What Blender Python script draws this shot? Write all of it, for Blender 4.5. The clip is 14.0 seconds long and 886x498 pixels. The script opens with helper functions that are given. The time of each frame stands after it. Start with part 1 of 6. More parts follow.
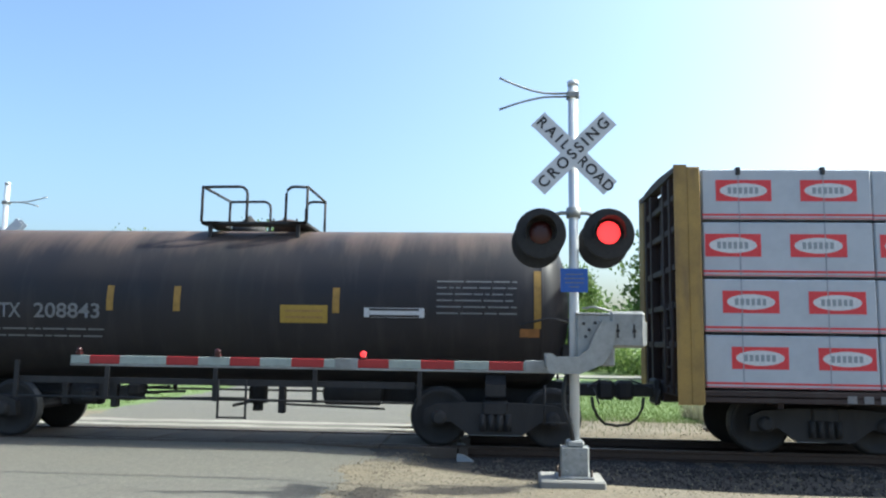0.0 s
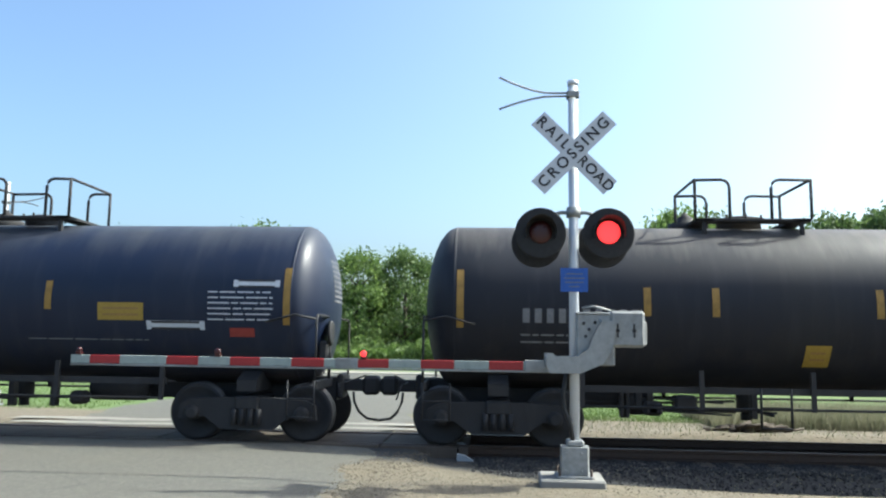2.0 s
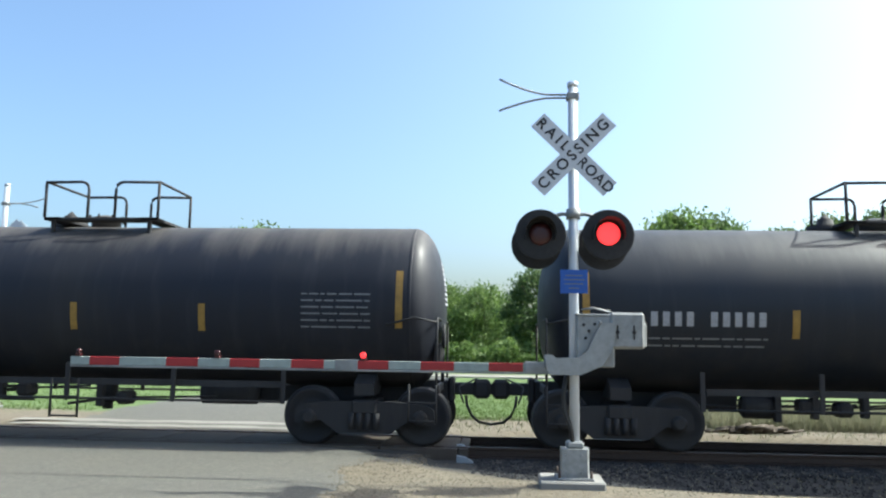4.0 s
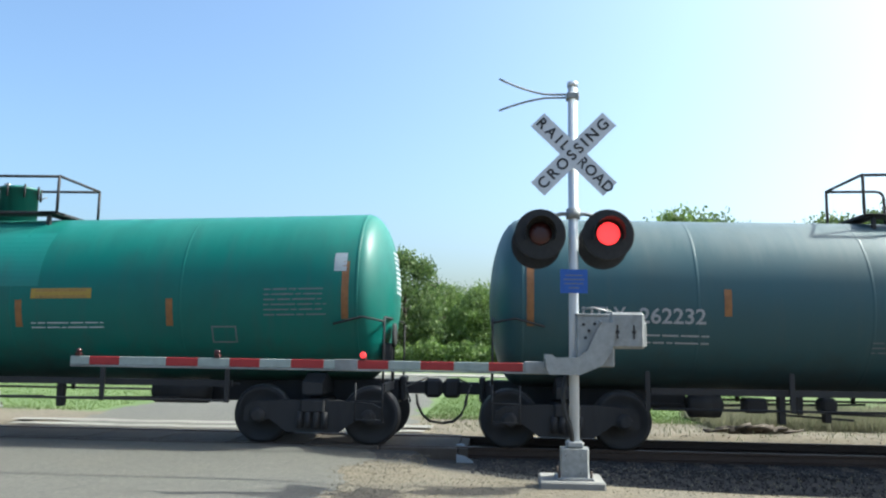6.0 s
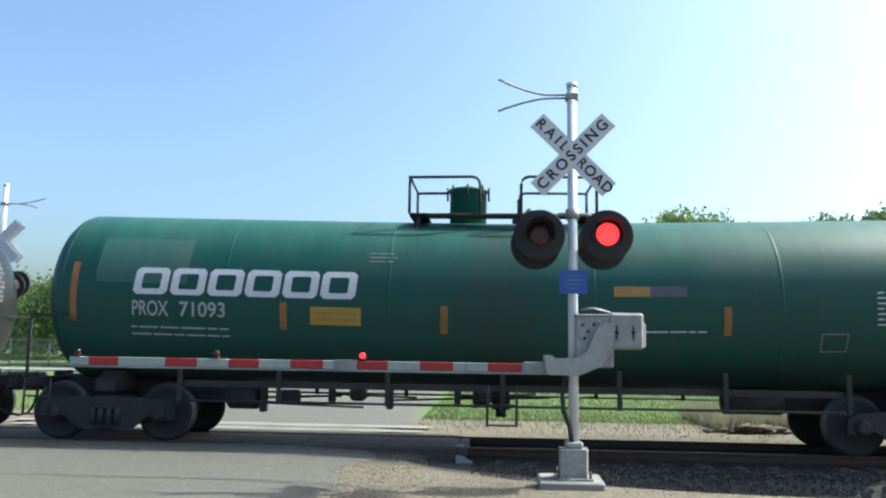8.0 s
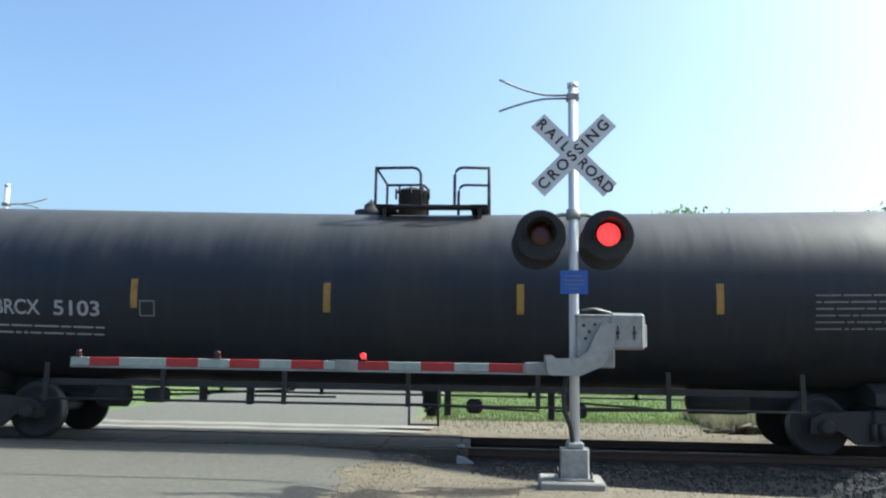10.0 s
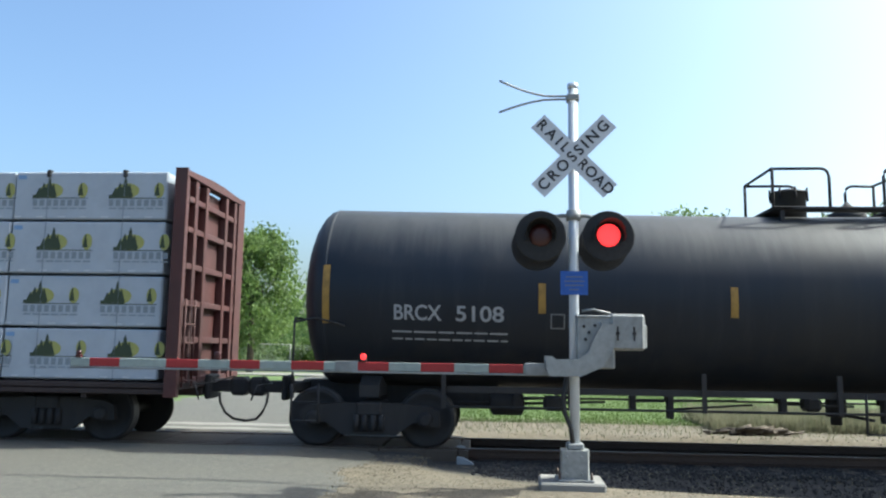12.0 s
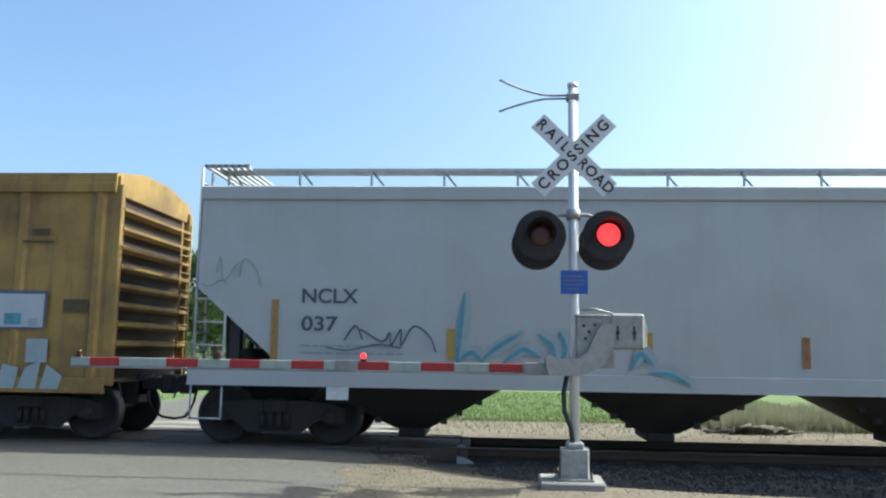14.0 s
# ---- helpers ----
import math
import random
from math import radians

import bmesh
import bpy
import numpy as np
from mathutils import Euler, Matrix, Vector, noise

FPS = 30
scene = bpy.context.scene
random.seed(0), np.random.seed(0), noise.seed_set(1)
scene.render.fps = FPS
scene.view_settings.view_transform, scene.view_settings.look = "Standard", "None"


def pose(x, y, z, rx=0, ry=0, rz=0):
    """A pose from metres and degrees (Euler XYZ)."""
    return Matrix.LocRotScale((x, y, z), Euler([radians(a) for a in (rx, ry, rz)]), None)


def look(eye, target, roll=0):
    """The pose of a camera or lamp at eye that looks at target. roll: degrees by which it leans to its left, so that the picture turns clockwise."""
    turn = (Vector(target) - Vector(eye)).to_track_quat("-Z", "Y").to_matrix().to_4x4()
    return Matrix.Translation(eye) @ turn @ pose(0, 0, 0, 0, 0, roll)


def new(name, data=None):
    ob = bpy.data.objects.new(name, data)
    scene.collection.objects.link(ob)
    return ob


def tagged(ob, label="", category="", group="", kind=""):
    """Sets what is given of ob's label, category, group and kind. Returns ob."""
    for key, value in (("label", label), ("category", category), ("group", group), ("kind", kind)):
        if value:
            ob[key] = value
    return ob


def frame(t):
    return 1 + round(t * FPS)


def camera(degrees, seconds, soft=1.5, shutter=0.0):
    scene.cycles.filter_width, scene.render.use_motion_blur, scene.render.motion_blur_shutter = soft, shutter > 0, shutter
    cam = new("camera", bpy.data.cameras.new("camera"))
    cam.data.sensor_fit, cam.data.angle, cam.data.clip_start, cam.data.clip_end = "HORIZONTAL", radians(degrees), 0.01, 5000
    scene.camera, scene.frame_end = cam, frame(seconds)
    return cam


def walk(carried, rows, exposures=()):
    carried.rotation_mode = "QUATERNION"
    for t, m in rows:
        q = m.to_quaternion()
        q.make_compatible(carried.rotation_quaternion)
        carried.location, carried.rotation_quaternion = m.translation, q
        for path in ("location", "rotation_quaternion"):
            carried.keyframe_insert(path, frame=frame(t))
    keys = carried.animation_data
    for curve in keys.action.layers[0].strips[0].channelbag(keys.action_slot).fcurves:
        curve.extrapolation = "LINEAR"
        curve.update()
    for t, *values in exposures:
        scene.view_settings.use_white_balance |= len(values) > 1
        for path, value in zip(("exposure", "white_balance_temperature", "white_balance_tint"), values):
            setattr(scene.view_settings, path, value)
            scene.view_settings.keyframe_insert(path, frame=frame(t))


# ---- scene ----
LENS = 58.96
EYE = (0.0, 0.0, 1.56)
YAW, PITCH, LEAN = 3.8, 7.1, 0.855
cam = camera(LENS, 14.0, soft=2.2)


def gaze(dx=0.0, dy=0.0):
    """The camera's pose, turned by a small sway (degrees to the left and up)."""
    return Matrix.Translation(EYE) @ pose(0, 0, 0, 0, 0, YAW + dx) @ pose(0, 0, 0, 90 + PITCH + dy) @ pose(0, 0, 0, 0, 0, LEAN)


walk(cam, [
    (0.0, gaze()), (1.5, gaze(0, 0.0)), (2.0, gaze(0, -0.03)), (2.5, gaze(0, -0.03)), (3.0, gaze(0, 0.04)),
    (5.5, gaze(-0.03, 0.10)), (6.0, gaze(-0.02, 0.07)), (6.5, gaze(-0.08, 0.05)), (7.0, gaze(-0.08, 0.0)),
    (7.5, gaze(-0.08, 0.03)), (8.0, gaze(-0.07, 0.11)), (10.5, gaze(0, 0.14)), (12.0, gaze(0, 0.19)),
    (12.5, gaze(0, 0.14)), (14.0, gaze(0, 0.14))],
     exposures=[(0.0, 0.88, 6050, 0.0), (3.0, 0.83, 6050, 0.0), (6.5, 0.78, 6000, 0.0), (12.5, 0.72, 6000, 0.0), (14.0, 0.74, 6000, 0.0)])

# ---- light ----
SUN_AZ, SUN_EL = 13.7, 47.0          # degrees from the track's direction, and above the horizon
scene.view_settings.exposure = 0.80
world = bpy.data.worlds.new("sky")
scene.world = world
world.use_nodes = True
wn = world.node_tree
sky = wn.nodes.new("ShaderNodeTexSky")
sky.sky_type, sky.sun_disc = "NISHITA", False
sky.sun_elevation, sky.sun_rotation = radians(SUN_EL), radians(90 - SUN_AZ)
sky.air_density, sky.dust_density, sky.ozone_density = 1.0, 4.5, 2.0
deep = wn.nodes.new("ShaderNodeGamma")
deep.inputs[1].default_value = 1.16
wn.links.new(sky.outputs[0], deep.inputs[0])
wn.links.new(deep.outputs[0], wn.nodes["Background"].inputs[0])
wn.nodes["Background"].inputs[1].default_value = 0.142
sun = new("sun", bpy.data.lights.new("sun", "SUN"))
sun.data.energy, sun.data.angle, sun.data.color = 5.0, radians(0.53), (1.0, 0.95, 0.86)
sa, se = radians(SUN_AZ), radians(SUN_EL)
SUNWARD = Vector((math.cos(sa) * math.cos(se), math.sin(sa) * math.cos(se), math.sin(se)))
sun.matrix_world = look((0, 0, 40), Vector((0, 0, 40)) - SUNWARD)


# ---- materials ----
def nodes_of(name):
    m = bpy.data.materials.new(name)
    m.use_nodes = True
    t = m.node_tree
    return m, t, t.nodes["Principled BSDF"]


def noise_node(t, scale, detail=4.0, rough=0.55, coord="Object", stretch=None):
    tc = t.nodes.new("ShaderNodeTexCoord")
    n = t.nodes.new("ShaderNodeTexNoise")
    n.inputs["Scale"].default_value, n.inputs["Detail"].default_value, n.inputs["Roughness"].default_value = scale, detail, rough
    out = tc.outputs[coord]
    if stretch:
        mp = t.nodes.new("ShaderNodeMapping")
        mp.inputs["Scale"].default_value = stretch
        t.links.new(out, mp.inputs[0])
        out = mp.outputs[0]
    t.links.new(out, n.inputs["Vector"])
    return n


def ramp(t, src, lo, hi, a=0.0, b=1.0):
    r = t.nodes.new("ShaderNodeMapRange")
    for i, v in ((1, lo), (2, hi), (3, a), (4, b)):
        r.inputs[i].default_value = v
    t.links.new(src, r.inputs[0])
    return r.outputs[0]


def blend(t, fac, a, b):
    m = t.nodes.new("ShaderNodeMix")
    m.data_type = "RGBA"
    for sock, v in ((m.inputs[0], fac), (m.inputs[6], a), (m.inputs[7], b)):
        if isinstance(v, (tuple, list)):
            sock.default_value = (*v, 1)
        elif isinstance(v, (int, float)):
            sock.default_value = v
        else:
            t.links.new(v, sock)
    return m.outputs[2]


def bump(t, p, src, strength, dist=0.01):
    b = t.nodes.new("ShaderNodeBump")
    b.inputs["Strength"].default_value, b.inputs["Distance"].default_value = strength, dist
    t.links.new(src, b.inputs["Height"])
    t.links.new(b.outputs[0], p.inputs["Normal"])


def paint(name, colour, dirt=(0.10, 0.085, 0.065), amount=0.45, rough=0.42, streaks=True, metal=0.0, fine=60.0, dust=None):
    """Weathered paint: broad grime, rain streaks, a fine grain, and a paler tank crown: dust, and daylight put into
    the colour.
    """
    m, t, p = nodes_of(name)
    big = noise_node(t, 0.9, 5, 0.6)
    c = blend(t, ramp(t, big.outputs[0], 0.42, 0.78, 0, amount), colour, dirt)
    if streaks:
        st = noise_node(t, 5.0, 4, 0.6, stretch=(1.0, 0.25, 0.12))
        c = blend(t, ramp(t, st.outputs[0], 0.52, 0.8, 0, amount * 0.9), c, [v * 1.15 + 0.01 for v in dirt])
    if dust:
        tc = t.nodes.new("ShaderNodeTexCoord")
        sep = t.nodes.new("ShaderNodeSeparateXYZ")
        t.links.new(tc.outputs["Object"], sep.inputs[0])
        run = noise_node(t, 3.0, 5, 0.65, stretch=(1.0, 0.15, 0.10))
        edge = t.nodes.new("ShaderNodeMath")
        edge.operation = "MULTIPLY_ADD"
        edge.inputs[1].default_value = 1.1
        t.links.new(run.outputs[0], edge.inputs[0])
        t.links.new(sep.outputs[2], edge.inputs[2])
        # paler towards the top: settled dust plus the crown's daylight, mixed into the paint
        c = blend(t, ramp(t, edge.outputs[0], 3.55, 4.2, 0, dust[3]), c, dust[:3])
        splash = noise_node(t, 2.0, 5, 0.7)
        low = t.nodes.new("ShaderNodeMath")
        low.operation = "MULTIPLY_ADD"
        low.inputs[1].default_value = -1.2
        t.links.new(splash.outputs[0], low.inputs[0])
        t.links.new(sep.outputs[2], low.inputs[2])
        c = blend(t, ramp(t, low.outputs[0], 1.0, 0.25, 0, 0.7), c, (0.045, 0.040, 0.034))
        # spill that has run down the side below the hatch
        side = t.nodes.new("ShaderNodeMath")
        side.operation = "ABSOLUTE"
        t.links.new(sep.outputs[0], side.inputs[0])
        wide = t.nodes.new("ShaderNodeMath")
        wide.operation = "MULTIPLY_ADD"
        wide.inputs[1].default_value = 1.6
        t.links.new(run.outputs[0], wide.inputs[0])
        t.links.new(side.outputs[0], wide.inputs[2])
        c = blend(t, ramp(t, wide.outputs[0], 1.75, 0.95, 0, 0.3), c, (0.03, 0.028, 0.024))
    gr = noise_node(t, fine, 3, 0.6)
    c = blend(t, ramp(t, gr.outputs[0], 0.35, 0.8, 0, amount * 0.35), c, [v * 0.6 for v in dirt])
    t.links.new(c, p.inputs["Base Color"])
    t.links.new(ramp(t, big.outputs[0], 0.3, 0.75, rough - 0.06, min(1, rough + 0.25)), p.inputs["Roughness"])
    p.inputs["Metallic"].default_value = metal
    if dust:
        p.inputs["Specular IOR Level"].default_value = 0.3
    bump(t, p, gr.outputs[0], 0.15, 0.004)
    return m


def plain(name, colour, rough=0.6, metal=0.0, wear=0.12, scale=18.0):
    m, t, p = nodes_of(name)
    n = noise_node(t, scale, 5, 0.6)
    c = blend(t, ramp(t, n.outputs[0], 0.4, 0.8, 0, wear), colour, [v * 0.45 for v in colour])
    t.links.new(c, p.inputs["Base Color"])
    t.links.new(ramp(t, n.outputs[0], 0.3, 0.8, rough - 0.05, min(1, rough + 0.15)), p.inputs["Roughness"])
    p.inputs["Metallic"].default_value = metal
    return m


def glow(name, colour, strength):
    m, t, p = nodes_of(name)
    p.inputs["Base Color"].default_value = (*[v * 0.5 for v in colour], 1)
    p.inputs["Emission Color"].default_value = (*colour, 1)
    p.inputs["Emission Strength"].default_value = strength
    return m


MAT = {
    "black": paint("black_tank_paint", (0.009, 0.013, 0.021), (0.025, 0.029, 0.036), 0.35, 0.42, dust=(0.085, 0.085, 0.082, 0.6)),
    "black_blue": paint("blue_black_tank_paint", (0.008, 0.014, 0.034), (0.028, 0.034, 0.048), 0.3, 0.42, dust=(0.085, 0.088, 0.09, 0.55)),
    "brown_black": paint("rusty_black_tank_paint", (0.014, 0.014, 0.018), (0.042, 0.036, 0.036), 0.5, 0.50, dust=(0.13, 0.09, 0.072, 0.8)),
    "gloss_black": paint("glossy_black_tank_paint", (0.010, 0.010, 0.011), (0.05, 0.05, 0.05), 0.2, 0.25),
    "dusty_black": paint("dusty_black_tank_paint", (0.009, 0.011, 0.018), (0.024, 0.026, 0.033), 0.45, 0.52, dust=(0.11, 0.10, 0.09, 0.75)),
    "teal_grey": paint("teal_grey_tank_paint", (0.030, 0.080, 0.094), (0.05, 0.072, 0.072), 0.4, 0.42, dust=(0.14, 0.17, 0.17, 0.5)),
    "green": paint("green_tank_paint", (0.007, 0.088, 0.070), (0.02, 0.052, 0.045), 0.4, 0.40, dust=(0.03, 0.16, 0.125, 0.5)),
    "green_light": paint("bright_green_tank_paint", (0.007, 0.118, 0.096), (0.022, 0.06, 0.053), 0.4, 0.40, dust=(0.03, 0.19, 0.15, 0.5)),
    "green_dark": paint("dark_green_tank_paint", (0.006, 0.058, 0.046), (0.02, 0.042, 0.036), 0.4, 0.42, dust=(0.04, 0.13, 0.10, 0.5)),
    "panel_green": paint("greyed_green_panel_paint", (0.020, 0.078, 0.062), (0.05, 0.075, 0.065), 0.5, 0.5),
    "green_patch": paint("fresh_green_panel_paint", (0.010, 0.150, 0.122), (0.025, 0.08, 0.07), 0.35, 0.42),
    "dome_green": paint("green_manway_paint", (0.010, 0.115, 0.090), (0.025, 0.06, 0.05), 0.4, 0.45),
    "dome_teal": paint("teal_manway_paint", (0.016, 0.115, 0.125), (0.03, 0.06, 0.06), 0.4, 0.45),
    "iron": paint("grimy_cast_iron", (0.015, 0.015, 0.017), (0.034, 0.031, 0.029), 0.5, 0.7),
    "tread": plain("polished_wheel_steel", (0.14, 0.135, 0.13), 0.5, 0.9, 0.4),
    "white": plain("white_lettering_paint", (0.50, 0.52, 0.55), 0.6, 0, 0.5, 25),
    "mark": plain("greyed_lettering_paint", (0.30, 0.31, 0.33), 0.65, 0, 0.6, 30),
    "faint": plain("worn_lettering_paint", (0.16, 0.165, 0.175), 0.7, 0, 0.7, 40),
    "ochre": plain("ochre_lettering_paint", (0.27, 0.16, 0.045), 0.6, 0, 0.7, 25),
    "yellow": plain("yellow_reflective_strip", (0.27, 0.16, 0.028), 0.5, 0, 0.75, 9),
    "orange": plain("orange_reflective_strip", (0.23, 0.10, 0.03), 0.5, 0, 0.75, 9),
    "placard": plain("yellow_placard", (0.30, 0.20, 0.03), 0.6, 0, 0.3, 20),
    "red_dark": plain("soot_stained_red_label", (0.09, 0.022, 0.020), 0.6, 0, 0.5, 14),
    "red_label": plain("red_label", (0.24, 0.03, 0.022), 0.6, 0, 0.3, 20),
    "galv": paint("galvanised_steel", (0.285, 0.295, 0.295), (0.09, 0.09, 0.085), 0.95, 0.5, False, 0.3, 14.0),
    "alu": paint("aluminium_paint", (0.50, 0.53, 0.57), (0.30, 0.31, 0.33), 0.35, 0.45, True, 0.2),
    "sign_white": plain("white_reflective_sheeting", (0.50, 0.52, 0.55), 0.45, 0, 0.2, 8),
    "sign_black": plain("black_sign_lettering", (0.015, 0.015, 0.018), 0.6),
    "sign_blue": plain("blue_sign_sheeting", (0.016, 0.08, 0.34), 0.5, 0, 0.35),
    "lamp_black": plain("matt_black_signal_paint", (0.012, 0.012, 0.013), 0.7),
    "lens_dark": plain("unlit_red_lens", (0.045, 0.008, 0.009), 0.3),
    "lens_lit": glow("lit_red_lens", (1.0, 0.035, 0.04), 1.25),
    "arm_red": plain("red_gate_stripe", (0.27, 0.016, 0.017), 0.5, 0, 0.2),
    "arm_white": plain("white_gate_stripe", (0.26, 0.30, 0.28), 0.5, 0, 0.45, 9),
    "concrete": paint("old_concrete", (0.23, 0.225, 0.21), (0.11, 0.10, 0.085), 0.7, 0.85, False),
    "rubber": plain("black_rubber", (0.012, 0.012, 0.012), 0.6),
    "rail": plain("rusty_rail_steel", (0.06, 0.042, 0.034), 0.5, 0.6, 0.4),
    "tie": paint("creosoted_timber", (0.055, 0.042, 0.032), (0.11, 0.09, 0.07), 0.6, 0.85),
    "wrap": plain("white_lumber_wrap", (0.34, 0.375, 0.425), 0.5, 0, 0.25, 3),
    "wrap_dark": plain("printed_grey_ink", (0.20, 0.23, 0.26), 0.6),
    "logo_red": plain("red_printed_ink", (0.50, 0.03, 0.04), 0.55),
    "logo_lime": plain("lime_printed_ink", (0.30, 0.30, 0.09), 0.6),
    "logo_green": plain("dark_green_printed_ink", (0.028, 0.042, 0.018), 0.6),
    "logo_blue": plain("blue_printed_tag", (0.16, 0.27, 0.45), 0.6),
    "car_red": paint("faded_oxide_red_paint", (0.064, 0.017, 0.015), (0.036, 0.026, 0.025), 0.6, 0.6),
    # sill brown, also used as painted shade on hopper and boxcar ends
    "car_brown": paint("dark_brown_sill_and_shade", (0.028, 0.015, 0.014), (0.03, 0.026, 0.024), 0.6, 0.7),
    "car_yellow": paint("faded_yellow_paint", (0.29, 0.19, 0.045), (0.075, 0.046, 0.026), 0.95, 0.55),
    "car_grey": paint("light_grey_hopper_paint", (0.31, 0.34, 0.36), (0.22, 0.21, 0.19), 0.3, 0.5),
    "graffiti_blue": plain("blue_spray_paint", (0.07, 0.22, 0.30), 0.5, 0, 0.6, 7),
    "graffiti_haze": plain("thin_bluish_spray_paint", (0.235, 0.30, 0.335), 0.5, 0, 0.3, 7),
    "graffiti_ink": plain("navy_spray_paint", (0.055, 0.085, 0.15), 0.5, 0, 0.4, 9),
    "graffiti_olive": plain("dark_olive_spray_paint", (0.055, 0.045, 0.018), 0.6, 0, 0.5, 9),
    "graffiti_pale": plain("pale_spray_paint", (0.30, 0.34, 0.36), 0.5, 0, 0.4, 6),
    "graffiti_dark": plain("dark_spray_paint", (0.05, 0.06, 0.09), 0.5, 0, 0.4, 6),
    "graffiti_faint": plain("worn_grey_spray_paint", (0.11, 0.10, 0.09), 0.7, 0, 0.6, 9),
    "bark": paint("tree_bark", (0.075, 0.06, 0.045), (0.03, 0.025, 0.02), 0.6, 0.9),
}


def leaf_material(name, a, b):
    m, t, p = nodes_of(name)
    g = t.nodes.new("ShaderNodeNewGeometry")
    n = noise_node(t, 0.35, 3)
    c = blend(t, g.outputs["Random Per Island"], a, b)
    c = blend(t, ramp(t, n.outputs[0], 0.35, 0.7, 0, 0.5), c, [v * 0.6 for v in a])
    t.links.new(c, p.inputs["Base Color"])
    p.inputs["Roughness"].default_value = 0.6
    p.inputs["Transmission Weight"].default_value = 0.0
    tr = t.nodes.new("ShaderNodeBsdfTranslucent")
    t.links.new(c, tr.inputs[0])
    mx = t.nodes.new("ShaderNodeMixShader")
    mx.inputs[0].default_value = 0.5
    t.links.new(p.outputs[0], mx.inputs[1])
    t.links.new(tr.outputs[0], mx.inputs[2])
    t.links.new(mx.outputs[0], t.nodes["Material Output"].inputs[0])
    return m


MAT["leaf"] = leaf_material("spring_leaves", (0.085, 0.150, 0.036), (0.21, 0.30, 0.085))
MAT["leaf_dark"] = leaf_material("summer_leaves", (0.058, 0.112, 0.034), (0.17, 0.24, 0.075))
MAT["grass"] = leaf_material("grass_blades", (0.085, 0.135, 0.034), (0.125, 0.18, 0.052))
MAT["dry_grass"] = leaf_material("dry_grass_blades", (0.16, 0.17, 0.10), (0.26, 0.25, 0.17))


def ground_material():
    """Gravel by the track and the camera, a track bed coloured dark as shade, mown grass further off."""
    m, t, p = nodes_of("gravel_and_grass")
    tc = t.nodes.new("ShaderNodeTexCoord")
    sep = t.nodes.new("ShaderNodeSeparateXYZ")
    t.links.new(tc.outputs["Object"], sep.inputs[0])
    wob = noise_node(t, 0.55, 4, 0.6)
    yy = t.nodes.new("ShaderNodeMath")
    yy.operation = "MULTIPLY_ADD"
    yy.inputs[1].default_value = 3.0
    t.links.new(wob.outputs[0], yy.inputs[0])
    t.links.new(sep.outputs[1], yy.inputs[2])
    far = ramp(t, yy.outputs[0], 19.6, 20.9)
    vor = t.nodes.new("ShaderNodeTexVoronoi")
    vor.inputs["Scale"].default_value = 26
    t.links.new(tc.outputs["Object"], vor.inputs["Vector"])
    tone = noise_node(t, 0.8, 5, 0.65)
    fine = noise_node(t, 45, 4, 0.7)
    hue = t.nodes.new("ShaderNodeSeparateColor")
    t.links.new(vor.outputs["Color"], hue.inputs[0])
    gravel = blend(t, hue.outputs[0], (0.088, 0.075, 0.052), (0.158, 0.137, 0.10))
    gravel = blend(t, ramp(t, tone.outputs[0], 0.35, 0.7, 0, 0.6), gravel, (0.14, 0.112, 0.070))
    gravel = blend(t, ramp(t, fine.outputs[0], 0.5, 0.75, 0, 0.5), gravel, (0.09, 0.078, 0.056))
    mottle = noise_node(t, 6.0, 5, 0.7)
    gravel = blend(t, ramp(t, mottle.outputs[0], 0.48, 0.72, 0, 0.45), gravel, (0.062, 0.056, 0.036))
    gravel = blend(t, ramp(t, mottle.outputs[0], 0.42, 0.28, 0, 0.35), gravel, (0.19, 0.17, 0.13))
    patch = noise_node(t, 0.25, 5, 0.65)
    grass = blend(t, ramp(t, patch.outputs[0], 0.35, 0.7), (0.075, 0.118, 0.03), (0.10, 0.145, 0.044))
    gfine = noise_node(t, 14, 4, 0.7)
    grass = blend(t, ramp(t, gfine.outputs[0], 0.45, 0.75, 0, 0.5), grass, (0.07, 0.12, 0.02))
    # track bed ballast, with the train's shade put into its near-black colour
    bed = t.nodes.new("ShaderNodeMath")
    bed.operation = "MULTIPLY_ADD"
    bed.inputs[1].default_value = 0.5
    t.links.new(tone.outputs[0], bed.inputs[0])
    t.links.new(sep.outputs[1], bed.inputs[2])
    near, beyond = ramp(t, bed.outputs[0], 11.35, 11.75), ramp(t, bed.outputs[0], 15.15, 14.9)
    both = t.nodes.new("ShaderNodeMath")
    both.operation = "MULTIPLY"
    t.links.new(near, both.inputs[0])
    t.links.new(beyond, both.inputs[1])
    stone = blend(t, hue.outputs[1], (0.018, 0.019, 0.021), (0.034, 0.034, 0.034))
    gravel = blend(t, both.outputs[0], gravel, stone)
    t.links.new(blend(t, far, gravel, grass), p.inputs["Base Color"])
    p.inputs["Roughness"].default_value = 0.95
    bump(t, p, vor.outputs["Distance"], 0.25, 0.02)
    return m


